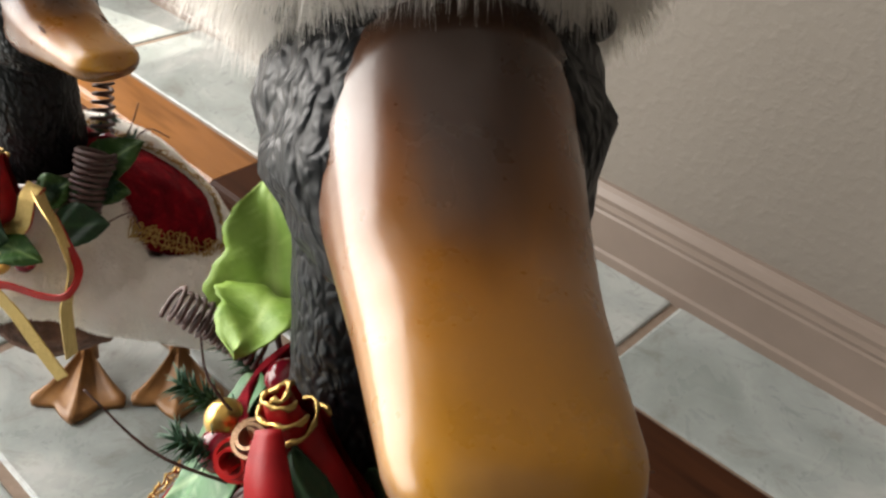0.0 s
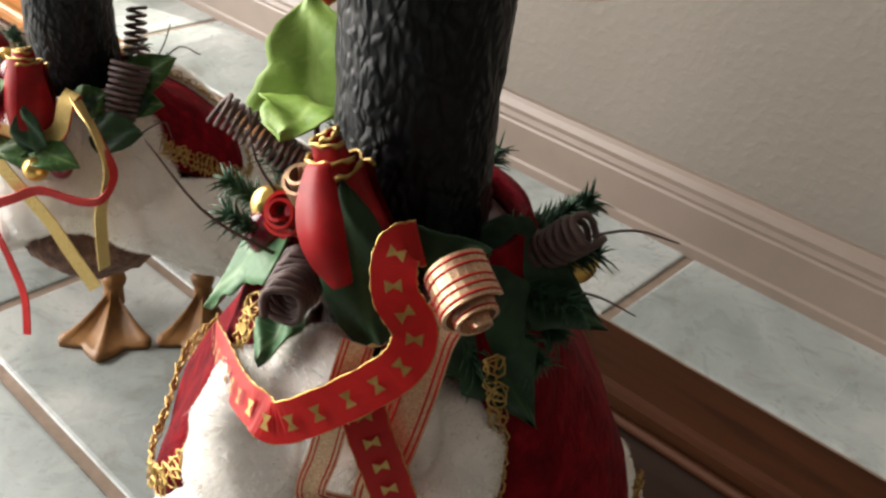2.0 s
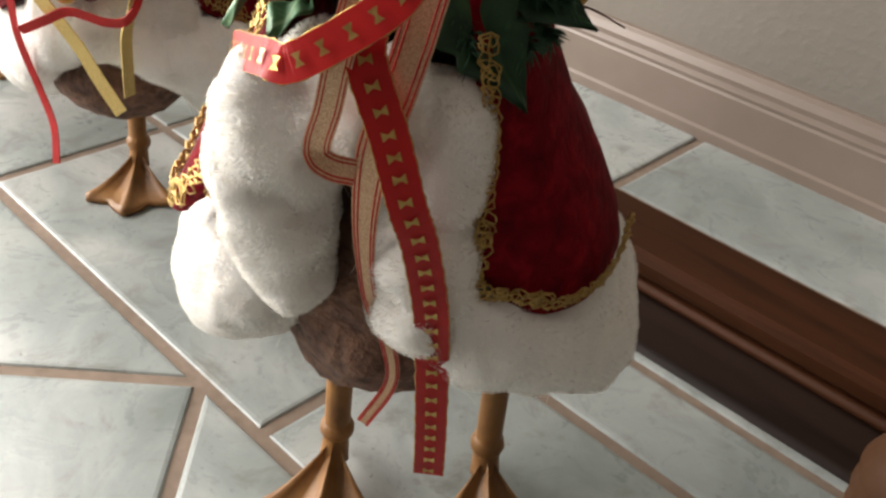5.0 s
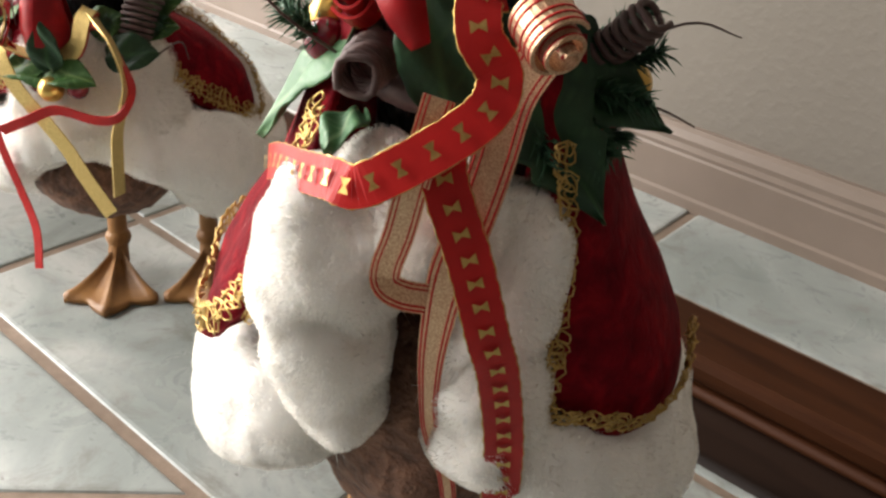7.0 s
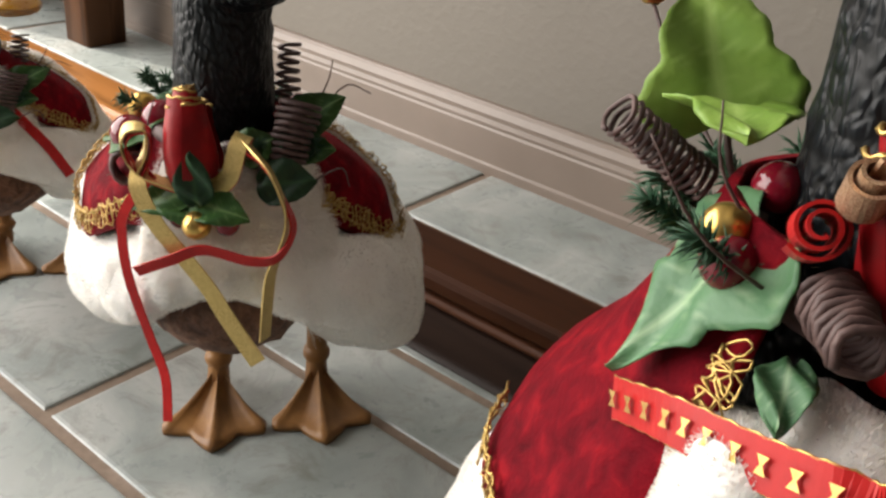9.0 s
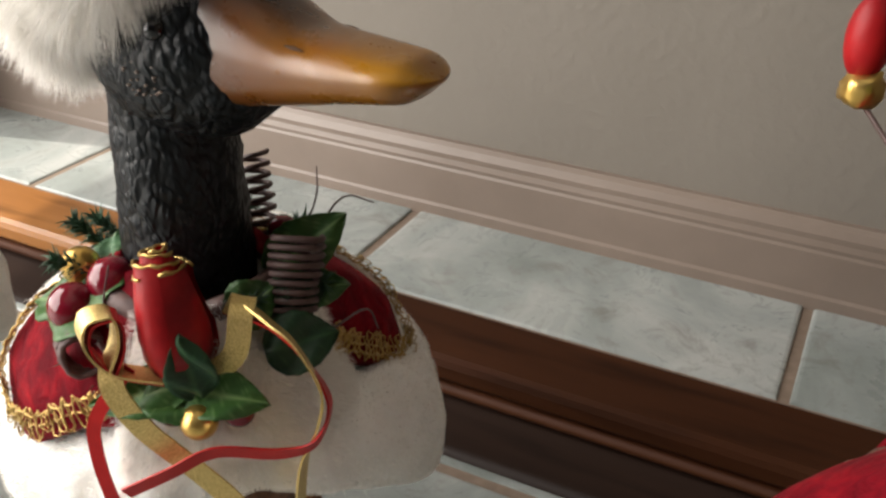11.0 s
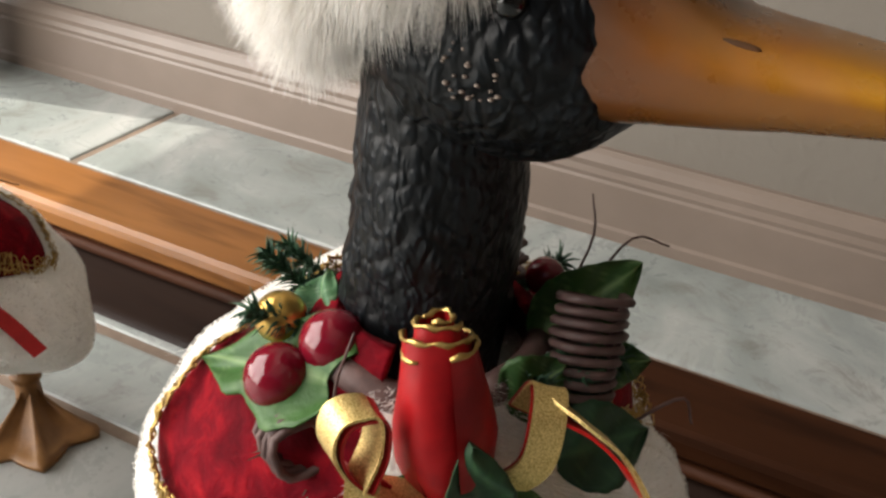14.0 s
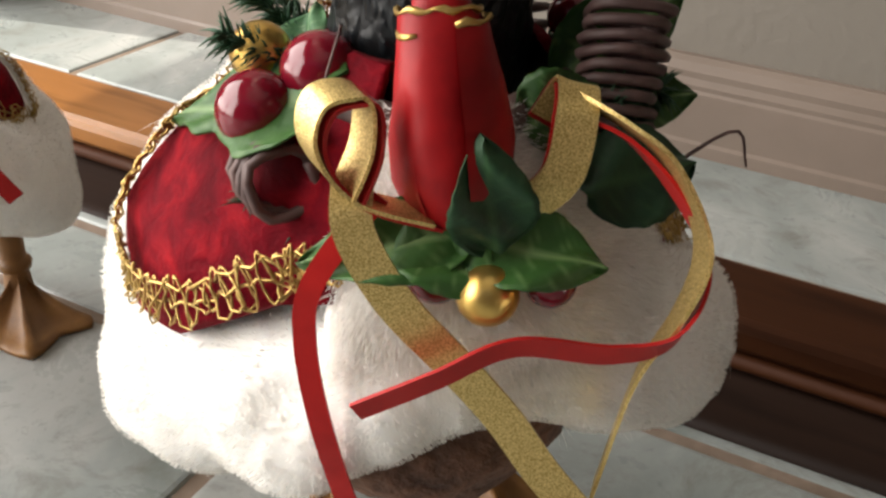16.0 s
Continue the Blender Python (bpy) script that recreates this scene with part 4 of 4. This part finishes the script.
# red patterned curl beside the rose
def ring_ribbon(c, axis, r, turns=2.3, start=0.0):
    """A band rolled up in a loose spiral."""
    c, axis = Vector(c), Vector(axis).normalized()
    s = axis.orthogonal().normalized()
    t = axis.cross(s)
    return [c + (r * (1 - 0.72 * k / 36)) * (math.cos(a) * s + math.sin(a) * t) + axis * (0.005 * k / 36) for k, a in ((k, start + turns * 2 * math.pi * k / 36) for k in range(37))], axis
for c, ax, r, w, m, lab in (((0.3875, -0.3585, 0.2885), (0.3, -0.75, 0.45), 0.0060, 0.0085, RED_RIBBON, "red ribbon curl"), ((0.3945, -0.3600, 0.2985), (0.2, -0.5, 0.8), 0.005, 0.008, SHEER, "sheer gold ribbon curl"),
                            ((0.4420, -0.3575, 0.2955), (0.75, -0.30, -0.35), 0.0074, 0.0110, SHEER, "sheer gold striped ribbon curl")):
    pts, axis = ring_ribbon(c, ax, r)
    part("ribbon_loop", ribbon(pts, w, axis, 0.0004, 60), m, gA, lab, False)
    if w > 0.010:
        for off in (-0.4, -0.22, 0.05, 0.22, 0.4):
            part("red_stripe", tube([Vector(p) * 1.0 + (Vector(p) - Vector(c)).normalized() * 0.0003 + axis * (off * w) for p in spline(pts, 80)], 0.00036, 5), RED_RIBBON, gA)
    if m is RED_RIBBON:
        part("woven_pattern", spots(pts, axis, 0.006, 0.0014), GOLD, gA)["kind"] = "stuff"
FACE = (0.55, -0.70, 0.45)
MAIN = [(0.4302, -0.3585, 0.3015), (0.4287, -0.3638, 0.3008), (0.4322, -0.3674, 0.2933), (0.4380, -0.3663, 0.2855), (0.4372, -0.3723, 0.2765), (0.4210, -0.3870, 0.2605), (0.4100, -0.3880, 0.2580), (0.3940, -0.3820, 0.2520), (0.3740, -0.3720, 0.2440), (0.3575, -0.3615, 0.2345)]
TAIL = [(0.4265, -0.3670, 0.2705), (0.4310, -0.3730, 0.2620), (0.4400, -0.3715, 0.2430), (0.4465, -0.3695, 0.2244), (0.4485, -0.3653, 0.2113), (0.4489, -0.3584, 0.1859), (0.4480, -0.3539, 0.1620), (0.4472, -0.3493, 0.1253), (0.4460, -0.3465, 0.1040)]
SHEER_TAIL = [(0.4405, -0.3555, 0.2900), (0.4341, -0.3546, 0.2772), (0.4350, -0.3604, 0.2637), (0.4351, -0.3656, 0.2508), (0.4333, -0.3698, 0.2362), (0.4316, -0.3703, 0.2214), (0.4289, -0.3676, 0.2018), (0.4266, -0.3617, 0.1782), (0.4283, -0.3536, 0.1553), (0.4275, -0.3504, 0.1361), (0.4216, -0.3567, 0.1171)]
SHEER_2 = [(0.4270, -0.3722, 0.2790), (0.4265, -0.3776, 0.2611), (0.4246, -0.3792, 0.2468), (0.4228, -0.3808, 0.2372), (0.4232, -0.3806, 0.2325), (0.4262, -0.3780, 0.2300), (0.4306, -0.3741, 0.2292)]
for pts, side, w, m, lab, mark in ((MAIN, None, 0.0098, RED_RIBBON, "red ribbon woven with gold", 0.0062), (TAIL, None, 0.0105, RED_RIBBON, "red ribbon tail woven with gold", 0.0058),
                                   (SHEER_TAIL, None, 0.0105, SHEER, "sheer gold ribbon with red stripes", 0), (SHEER_2, None, 0.0075, SHEER, "sheer gold ribbon with red stripes", 0)):
    rb = part("ribbon", ribbon(pts, (lambda u: w * table(u, [0, 0.4, 0.65, 1], [1, 1, 0.5, 0.45])) if pts is SHEER_TAIL else w, side, 0.0003, 90, FACE), m, gA, lab, False)
    if mark:
        part("woven_pattern", spots(pts, side, mark, 0.0018, FACE), GOLD, rb, "woven gold pattern")["kind"] = "stuff"
        for sg in (-1, 1):
            c = spline(pts, 90)
            ss = sides_of(c, side, FACE)
            edge = []
            for i, p in enumerate(c):
                d = (c[min(i + 1, 89)] - c[max(i - 1, 0)]).normalized()
                s = (ss[i] - d * ss[i].dot(d)).normalized()
                edge.append(p + s * (sg * w * 0.49 * (1 + 0.04 * math.sin(i * 2.2))))
            part("gold_edge", tube(edge, 0.00034, 5), GOLD, rb)
    else:
        for off in (-0.42, -0.28, 0.28, 0.42):
            c = spline(pts, 60)
            line = []
            for i, p in enumerate(c):
                d = (c[min(i + 1, 59)] - c[max(i - 1, 0)]).normalized()
                s = d.cross(Vector(FACE)).normalized()
                line.append(p + s * (off * w * (table(i / 59, [0, 0.4, 0.65, 1], [1, 1, 0.5, 0.45]) if pts is SHEER_TAIL else 1)))
            part("red_stripe", tube(line, 0.00045, 5), RED_RIBBON, rb)

# ---- the low goose ----
B = Spot(0.105, -0.270, -40)

def radius_b(phi, z):
    p = table(z, [0.09, 0.14, 0.165, 0.185, 0.20, 0.212], [0.068, 0.071, 0.065, 0.050, 0.032, 0.021])
    k = around(phi, [-180, -140, -115, -98, -78, -60, -44, 0, 42, 66, 80, 95, 147], [1.28, 1.16, 1.10, 0.97, 0.82, 0.77, 0.74, 0.76, 0.84, 0.76, 0.92, 1.15, 1.30])
    return p * (1 + (k - 1) * smooth(0.212, 0.17, z)) + 0.0012 * math.sin(radians(phi * 8)) * smooth(0.2, 0.15, z)

bottom_b = lambda p: around(p, [-180, -150, -135, -122, -114, -108, -100, -82, -60, -44, 55, 64, 81, 93, 100, 108, 120, 140], [0.207, 0.203, 0.197, 0.187, 0.174, 0.156, 0.148, 0.151, 0.167, 0.171, 0.175, 0.168, 0.151, 0.137, 0.142, 0.160, 0.181, 0.198])
outB = lambda p: (p - Vector((B.c.x, B.c.y, p.z)))
low = []
low.append(goose(B, -6, 0.292, 0.205, (0.050, 0.042, 0.080, 0.119, -0.035), [(-0.060, -0.008, -3), (-0.062, 0.051, 3)],
                 "black-necked goose figurine with orange bill and webbed feet"))
capeB = thing("goose_cape", (B.c.x, B.c.y, 0.16), "red velvet cape trimmed with white fur and gold braid", "cape", "goose capes")
low.append(capeB)
for phis in (arc(-44, -178, 54), arc(178, 66, 50)):
    phis = sorted(phis)
    part("velvet_panel", shell(B, radius_b, lambda p, u: bottom_b(p) - 0.004 + u * (0.214 - bottom_b(p)), phis, 0.003)[0], VELVET, capeB, "crushed red velvet")
phis = arc(-46, 68, 50)
g, skin = shell(B, radius_b, lambda p, u: 0.150 + u * 0.053, phis, 0.002)
fur_part(capeB, g, 8000, 0.005, 21, "fur_front", skin=skin)
for seq, sd in (((-45, -55, -66, -78, -90, -99, -104, -108, -111, -114, -118, -122, -128, -135, -150, -170), 5), ((60, 67, 76, 86, 93, 98, 103, 108, 114, 120, 130, 142, 160), 6)):
    part("gold_braid", braid([B.at(p, bottom_b(p) + 0.0045, radius_b(p, bottom_b(p) + 0.0045) + 0.0040) for p in seq], 0.0105, outB, sd), GOLD, capeB, "looped gold braid edging")["kind"] = "stuff"
g = skirt(B, ((-182, 0.207, 0.155, 0.032, 0.076, 0.010), (-150, 0.200, 0.145, 0.039, 0.073, 0.011), (-135, 0.193, 0.132, 0.046, 0.070, 0.013), (-122, 0.183, 0.110, 0.059, 0.066, 0.018), (-114, 0.170, 0.094, 0.064, 0.063, 0.023), (-106, 0.153, 0.088, 0.061, 0.056, 0.025),
              (-92, 0.148, 0.092, 0.049, 0.044, 0.023), (-75, 0.154, 0.104, 0.042, 0.040, 0.021), (-50, 0.164, 0.114, 0.038, 0.038, 0.020), (-25, 0.168, 0.130, 0.038, 0.038, 0.018), (0, 0.170, 0.137, 0.038, 0.038, 0.018), (25, 0.168, 0.130, 0.040, 0.040, 0.019),
              (45, 0.162, 0.116, 0.044, 0.045, 0.021), (65, 0.156, 0.102, 0.054, 0.057, 0.024), (80, 0.146, 0.080, 0.066, 0.070, 0.027), (95, 0.142, 0.070, 0.076, 0.079, 0.027), (108, 0.164, 0.086, 0.078, 0.083, 0.023), (120, 0.186, 0.115, 0.064, 0.083, 0.016),
              (140, 0.200, 0.148, 0.050, 0.080, 0.011), (178, 0.206, 0.160, 0.038, 0.078, 0.008)), 0.005, 170)
fur_part(capeB, g, 46000, 0.0095, 22, "fur_hem")
low.append(brim_hat(B, -6, 0.3110, 0.42, "red santa hat with fluffy white fur brim"))

gB = garland(B, 0.200, 3, "christmas garland with rosebud, berries and gold ribbon")
low.append(gB)
for k, (phi, rise, ln, zz) in enumerate(((-100, 0.5, 0.030, 0.2), (-125, 0.8, 0.032, 0.2), (-140, 0.6, 0.03, 0.2), (-75, -0.6, 0.032, 0.192), (-62, -0.9, 0.030, 0.19), (-85, -0.2, 0.026, 0.194), (34, 0.25, 0.026, 0.2), (50, 0.2, 0.034, 0.2), (75, 0.7, 0.03, 0.2), (20, 0.4, 0.02, 0.2), (100, 0.5, 0.028, 0.2), (140, 0.4, 0.026, 0.2), (180, 0.4, 0.026, 0.2))):
    w = (B.at(phi, 0, 1) - B.c) + Vector((0, 0, rise))
    part("pine_sprig", sprig(B.at(phi, zz, 0.026), w, ln * 0.75, 170, 0.0068, 80 + k), NEEDLE, gB)
rose = part("rose_core", tube(spline([(0.130, -0.308, 0.192), (0.127, -0.306, 0.205), (0.124, -0.304, 0.222)], 8), 0.006, 10), ROSE, gB, "red rolled rosebud with gold rim")
rose_parts(rose, (0.1310, -0.3085, 0.188), (0.1230, -0.3035, 0.2265), 0.0112)
leaf(gB, (0.1415, -0.3135, 0.186), (0.1385, -0.3160, 0.209), (0.6, -0.8, 0.1), 0.017, LEAF_DARK)
leaf(gB, (0.150, -0.290, 0.192), (0.168, -0.272, 0.196), (0.4, -0.6, 0.7), 0.022, LEAF_DARK)
leaf(gB, (0.140, -0.280, 0.196), (0.156, -0.262, 0.206), (0.4, -0.6, 0.7), 0.020, LEAF_DARK)
leaf(gB, (0.136, -0.312, 0.188), (0.1065, -0.3285, 0.1810), (0.3, -0.55, 0.75), 0.017, LEAF)
leaf(gB, (0.134, -0.313, 0.187), (0.1610, -0.3040, 0.1850), (0.35, -0.55, 0.75), 0.018, LEAF)
leaf(gB, (0.124, -0.314, 0.189), (0.143, -0.318, 0.180), (0.3, -0.6, 0.7), 0.019, LEAF)
leaf(gB, (0.094, -0.305, 0.203), (0.0466, -0.2965, 0.1865), (0.0, -0.5, 0.85), 0.034, LEAF, True)
leaf(gB, (0.080, -0.290, 0.198), (0.078, -0.278, 0.214), (-0.3, -0.7, 0.6), 0.016, LEAF_BLUE)
leaf(gB, (0.132, -0.262, 0.202), (0.153, -0.243, 0.223), (0.3, -0.9, 0.3), 0.022, LEAF)
leaf(gB, (0.135, -0.288, 0.200), (0.146, -0.276, 0.209), (0.5, -0.7, 0.5), 0.018, LEAF)
leaf(gB, (0.142, -0.262, 0.198), (0.162, -0.258, 0.205), (0.3, -0.7, 0.6), 0.016, LEAF)
part("curled_vine", coil((0.149, -0.274, 0.194), (0.1455, -0.261, 0.221), 0.0075, 0.0088, 10, 0.0012), TWIG, gB, "brown curled vine tendril")
part("curled_vine", coil((0.116, -0.243, 0.203), (0.108, -0.234, 0.234), 0.0058, 0.0045, 8, 0.0010), TWIG, gB, "brown curled vine tendril")
part("curled_vine", coil((0.0865, -0.3085, 0.1865), (0.0965, -0.3165, 0.1885), 0.0075, 0.0070, 5, 0.0012), TWIG, gB, "brown curled vine tendril")
for p, r, m, n in (((0.0905, -0.2940, 0.2045), 0.0088, BERRY, "berry"), ((0.0812, -0.3045, 0.1970), 0.0088, BERRY, "berry"), ((0.0730, -0.2915, 0.2045), 0.0070, GOLD_BALL, "gold_ball"), ((0.134, -0.250, 0.209), 0.0052, GOLD_BALL, "gold_ball"),
                   ((0.128, -0.246, 0.212), 0.0055, BERRY, "berry"), ((0.1412, -0.3145, 0.1775), 0.0062, GOLD_BALL, "gold_ball"), ((0.1300, -0.3140, 0.1775), 0.0055, BERRY, "berry"), ((0.1505, -0.3060, 0.1790), 0.0052, BERRY, "berry")):
    part(n, ball(p, r, 24, 14), m, gB)
for a, b, c in (((0.132, -0.25, 0.2), (0.137, -0.238, 0.222), (0.133, -0.23, 0.232)), ((0.136, -0.25, 0.2), (0.146, -0.236, 0.224), (0.156, -0.228, 0.222)), ((0.098, -0.306, 0.192), (0.1, -0.308, 0.206), (0.103, -0.306, 0.22)),
                ((0.16, -0.27, 0.19), (0.172, -0.262, 0.2), (0.176, -0.26, 0.192))):
    part("stem", tube(spline([a, b, c], 10), lambda u: 0.0005 - 0.0002 * u, 5), TWIG, gB)
GW = 0.0078
LOOP_L = [(0.128, -0.314, 0.190), (0.116, -0.324, 0.196), (0.1095, -0.327, 0.205), (0.110, -0.325, 0.213), (0.1155, -0.320, 0.2135), (0.1170, -0.321, 0.205), (0.1155, -0.325, 0.196)]
LOOP_R = [(0.136, -0.310, 0.191), (0.143, -0.306, 0.193), (0.149, -0.303, 0.200), (0.149, -0.299, 0.211), (0.146, -0.293, 0.214), (0.142, -0.294, 0.206)]
SIDE_L, SIDE_R = (0.75, -0.45, -0.1), (0.85, 0.4, -0.15)
FALL_L = [(0.1165, -0.3235, 0.1980), (0.1190, -0.3265, 0.1895), (0.1270, -0.3245, 0.1760), (0.1385, -0.3185, 0.1610), (0.1475, -0.3135, 0.1480), (0.1565, -0.3105, 0.1350), (0.1705, -0.3065, 0.1187)]
FALL_R = [(0.1460, -0.2930, 0.2120), (0.1570, -0.2955, 0.2095), (0.1660, -0.2960, 0.2050), (0.1735, -0.2960, 0.1950), (0.1760, -0.2960, 0.1860), (0.1740, -0.2970, 0.1740), (0.1690, -0.2986, 0.1580), (0.1648, -0.2978, 0.1244)]
RED_V = [(0.1470, -0.2970, 0.2100), (0.1580, -0.2940, 0.2060), (0.1700, -0.2935, 0.1960), (0.1772, -0.2935, 0.1830), (0.1750, -0.3000, 0.1710), (0.1650, -0.3065, 0.1675), (0.1490, -0.3175, 0.1700), (0.1370, -0.3260, 0.1630), (0.1240, -0.3335, 0.1550)]
RED_L = [(0.1200, -0.3200, 0.1950), (0.1115, -0.3285, 0.1780), (0.1105, -0.3305, 0.1650), (0.1145, -0.3310, 0.1450), (0.1198, -0.3265, 0.1174), (0.1310, -0.3270, 0.1000), (0.1386, -0.3320, 0.0820)]
for pts, side, w, m, lab in ((LOOP_L, SIDE_L, GW, GOLD_RIBBON, "gold glitter ribbon loop"), ([(x + 0.0012, y + 0.0012, z - 0.0012) for x, y, z in LOOP_L], SIDE_L, GW, RED_RIBBON, "red satin ribbon loop"),
                             (LOOP_R, SIDE_R, GW, GOLD_RIBBON, "gold glitter ribbon loop"), ([(x - 0.001, y + 0.001, z - 0.0012) for x, y, z in LOOP_R], SIDE_R, GW, RED_RIBBON, "red satin ribbon loop"),
                             (FALL_L, (0.85, 0.5, 0.2), GW, GOLD_RIBBON, "gold glitter ribbon hanging loose"), (FALL_R, [Vector(v) for v in ((0.5, -0.7, 0.3),) * 5 + ((0.4, -0.85, 0.2), (0.17, -0.97, 0.1), (0.17, -0.97, 0.1))], 0.0070, GOLD_RIBBON, "gold glitter ribbon hanging loose"),
                             (RED_V, [Vector(v) for v in ((0.5, -0.6, 0.2), (0.5, -0.7, 0.2), (0.5, -0.7, 0.4), (0.3, -0.8, 0.2), (0.2, -0.5, 0.8), (0, -0.3, 1), (0, -0.3, 1), (0, -0.3, 1), (0, -0.3, 1))], 0.0052, RED_RIBBON, "narrow red satin ribbon"),
                             (RED_L, (0.85, 0.4, 0.2), 0.0046, RED_RIBBON, "narrow red satin ribbon")):
    part("ribbon", ribbon(pts, w, side, 0.0004, 80), m, gB, lab, False)

# ---- third goose, a copy squashed in height to fit the view, further along ----
shift = Matrix.Translation((-0.248, -0.003, 0)) @ Matrix.Diagonal((1, 1, 0.76, 1))
# its cape is shrunk and lifted to fit the camera's view
view_fit = Matrix.Translation((-0.143, -0.273, 0.013)) @ Matrix.Diagonal((0.84, 0.84, 1, 1)) @ Matrix.Translation((0.143, 0.273, 0)) @ shift
for ob in low:
    fit = view_fit if ob is capeB else shift
    made = copy_thing(ob, fit @ ob.matrix_basis)
    if made.name.startswith("christmas_garland"):
        part("ribbon", ribbon([(-0.126, -0.284, 0.172), (-0.103, -0.270, 0.148), (-0.083, -0.258, 0.126), (-0.071, -0.251, 0.108)], 0.0065, None, 0.0004, 40, (0.5, -0.8, 0.3)), RED_RIBBON, made, "red satin ribbon end", False)

# ---- by the far wall ----
stand = thing("wooden_stand", (-0.5, 0.03, STEP), "dark wooden furniture leg standing on the ledge", "furniture")
part("leg", box(-0.545, 0.022, STEP - 0.001, -0.500, 0.072, 0.62, 0.003), OAK_UP, stand)
part("rail", box(-0.73, 0.034, STEP + 0.045, -0.546, 0.060, STEP + 0.085, 0.003), OAK_UP, stand)
part("leg", box(-0.775, 0.022, STEP - 0.001, -0.731, 0.072, 0.62, 0.003), OAK_UP, stand)
part("rail", box(-0.73, 0.034, 0.54, -0.546, 0.060, 0.60, 0.003), OAK_UP, stand)

wire = spline([(-0.275, 0.1135, 0.33), (-0.32, 0.1135, 0.26), (-0.345, 0.1135, 0.215), (-0.322, 0.1135, 0.192), (-0.289, 0.113, 0.1725), (-0.255, 0.1135, 0.188), (-0.218, 0.1135, 0.212), (-0.235, 0.1135, 0.26), (-0.275, 0.1135, 0.33)], 60)
ob = part("wire_hanger", tube(wire, 0.0016, 8), WIRE, None)
tagged(ob, "bent rusty wire hanging on textured wall", "wire hanger")

def turned_post(x, y):
    ob = thing("turned_post", (x, y, 0), "dark turned wooden post foot on tiled floor", "furniture")
    prof = [(0.030, 0.0), (0.034, 0.006), (0.034, 0.014), (0.037, 0.020), (0.039, 0.030), (0.037, 0.034), (0.040, 0.042), (0.038, 0.047), (0.040, 0.055), (0.036, 0.064), (0.028, 0.072), (0.0, 0.075)]
    rows = [[Vector((x + r * math.cos(a), y + r * math.sin(a), z)) for a in (2 * math.pi * k / 32 for k in range(32))] for r, z in prof]
    part("foot", grid(rows, True, True), OAK_UP, ob)
turned_post(0.580, -0.145)

# worn white flecks on the cheek of the low goose
hs = Spot(B.c.x, B.c.y, -6)
rng = random.Random(8)
flecks = []
for k in range(26):
    a, e = rng.uniform(-1, 1), rng.uniform(-1, 1)
    fx, fz = 0.020 + 0.006 * a, 0.284 + 0.006 * e
    y = 0.029 * math.sqrt(max(0.05, 1 - ((fx - 0.013) / 0.037) ** 2 - ((fz - 0.289) / 0.031) ** 2)) + 0.0004
    flecks.append(ball(hs.loc(fx, -y, fz), rng.uniform(0.0003, 0.0008), 8, 5, 0.6))
wear = part("paint_flecks", join(*flecks), TRIM, None)
wear["kind"] = "stuff"
tagged(wear, "worn pale paint flecks on the goose cheek", "paint wear")

# ---- tiles ----
random.seed(4)
P = 0.312
xs = [k * P - 0.001 for k in range(-3, 9)]
for y0, y1 in ((-0.323, -0.185), (-0.185, -0.121), (-0.121, -0.064)):
    for x0, x1 in zip([-0.838] + xs[1:], xs[1:]):
        lay([(x0, y0), (x1, y0), (x1, y1), (x0, y1)], 0.0, floor)
S = 0.305 * math.sqrt(0.5)
for i in range(-8, 9):
    for j in range(-8, 9):
        cx, cy = 0.260 + (i - j) * S, -0.323 + (i + j) * S
        poly = [(cx, cy - S), (cx + S, cy), (cx, cy + S), (cx - S, cy)]
        poly = [(x, y - S) for x, y in poly]
        for ax, lim, less in ((1, -0.323, True), (1, -3.3, False), (0, -0.83, False), (0, 2.4, True)):
            poly = clip(poly, ax, lim, less) if len(poly) > 2 else poly
        if len(poly) > 2:
            clean = [p for k, p in enumerate(poly) if (Vector(p) - Vector(poly[k - 1])).length > 1e-4]
            lay(clean, 0.0, floor)
platform = bpy.data.objects["platform"]
xs = [k * 0.305 for k in range(-3, 9)]
for x0, x1 in zip([-0.838] + xs[1:], xs[1:]):
    lay([(x0, TILE_Y), (x1, TILE_Y), (x1, BOARD_Y + 0.006), (x0, BOARD_Y + 0.006)], STEP, platform)
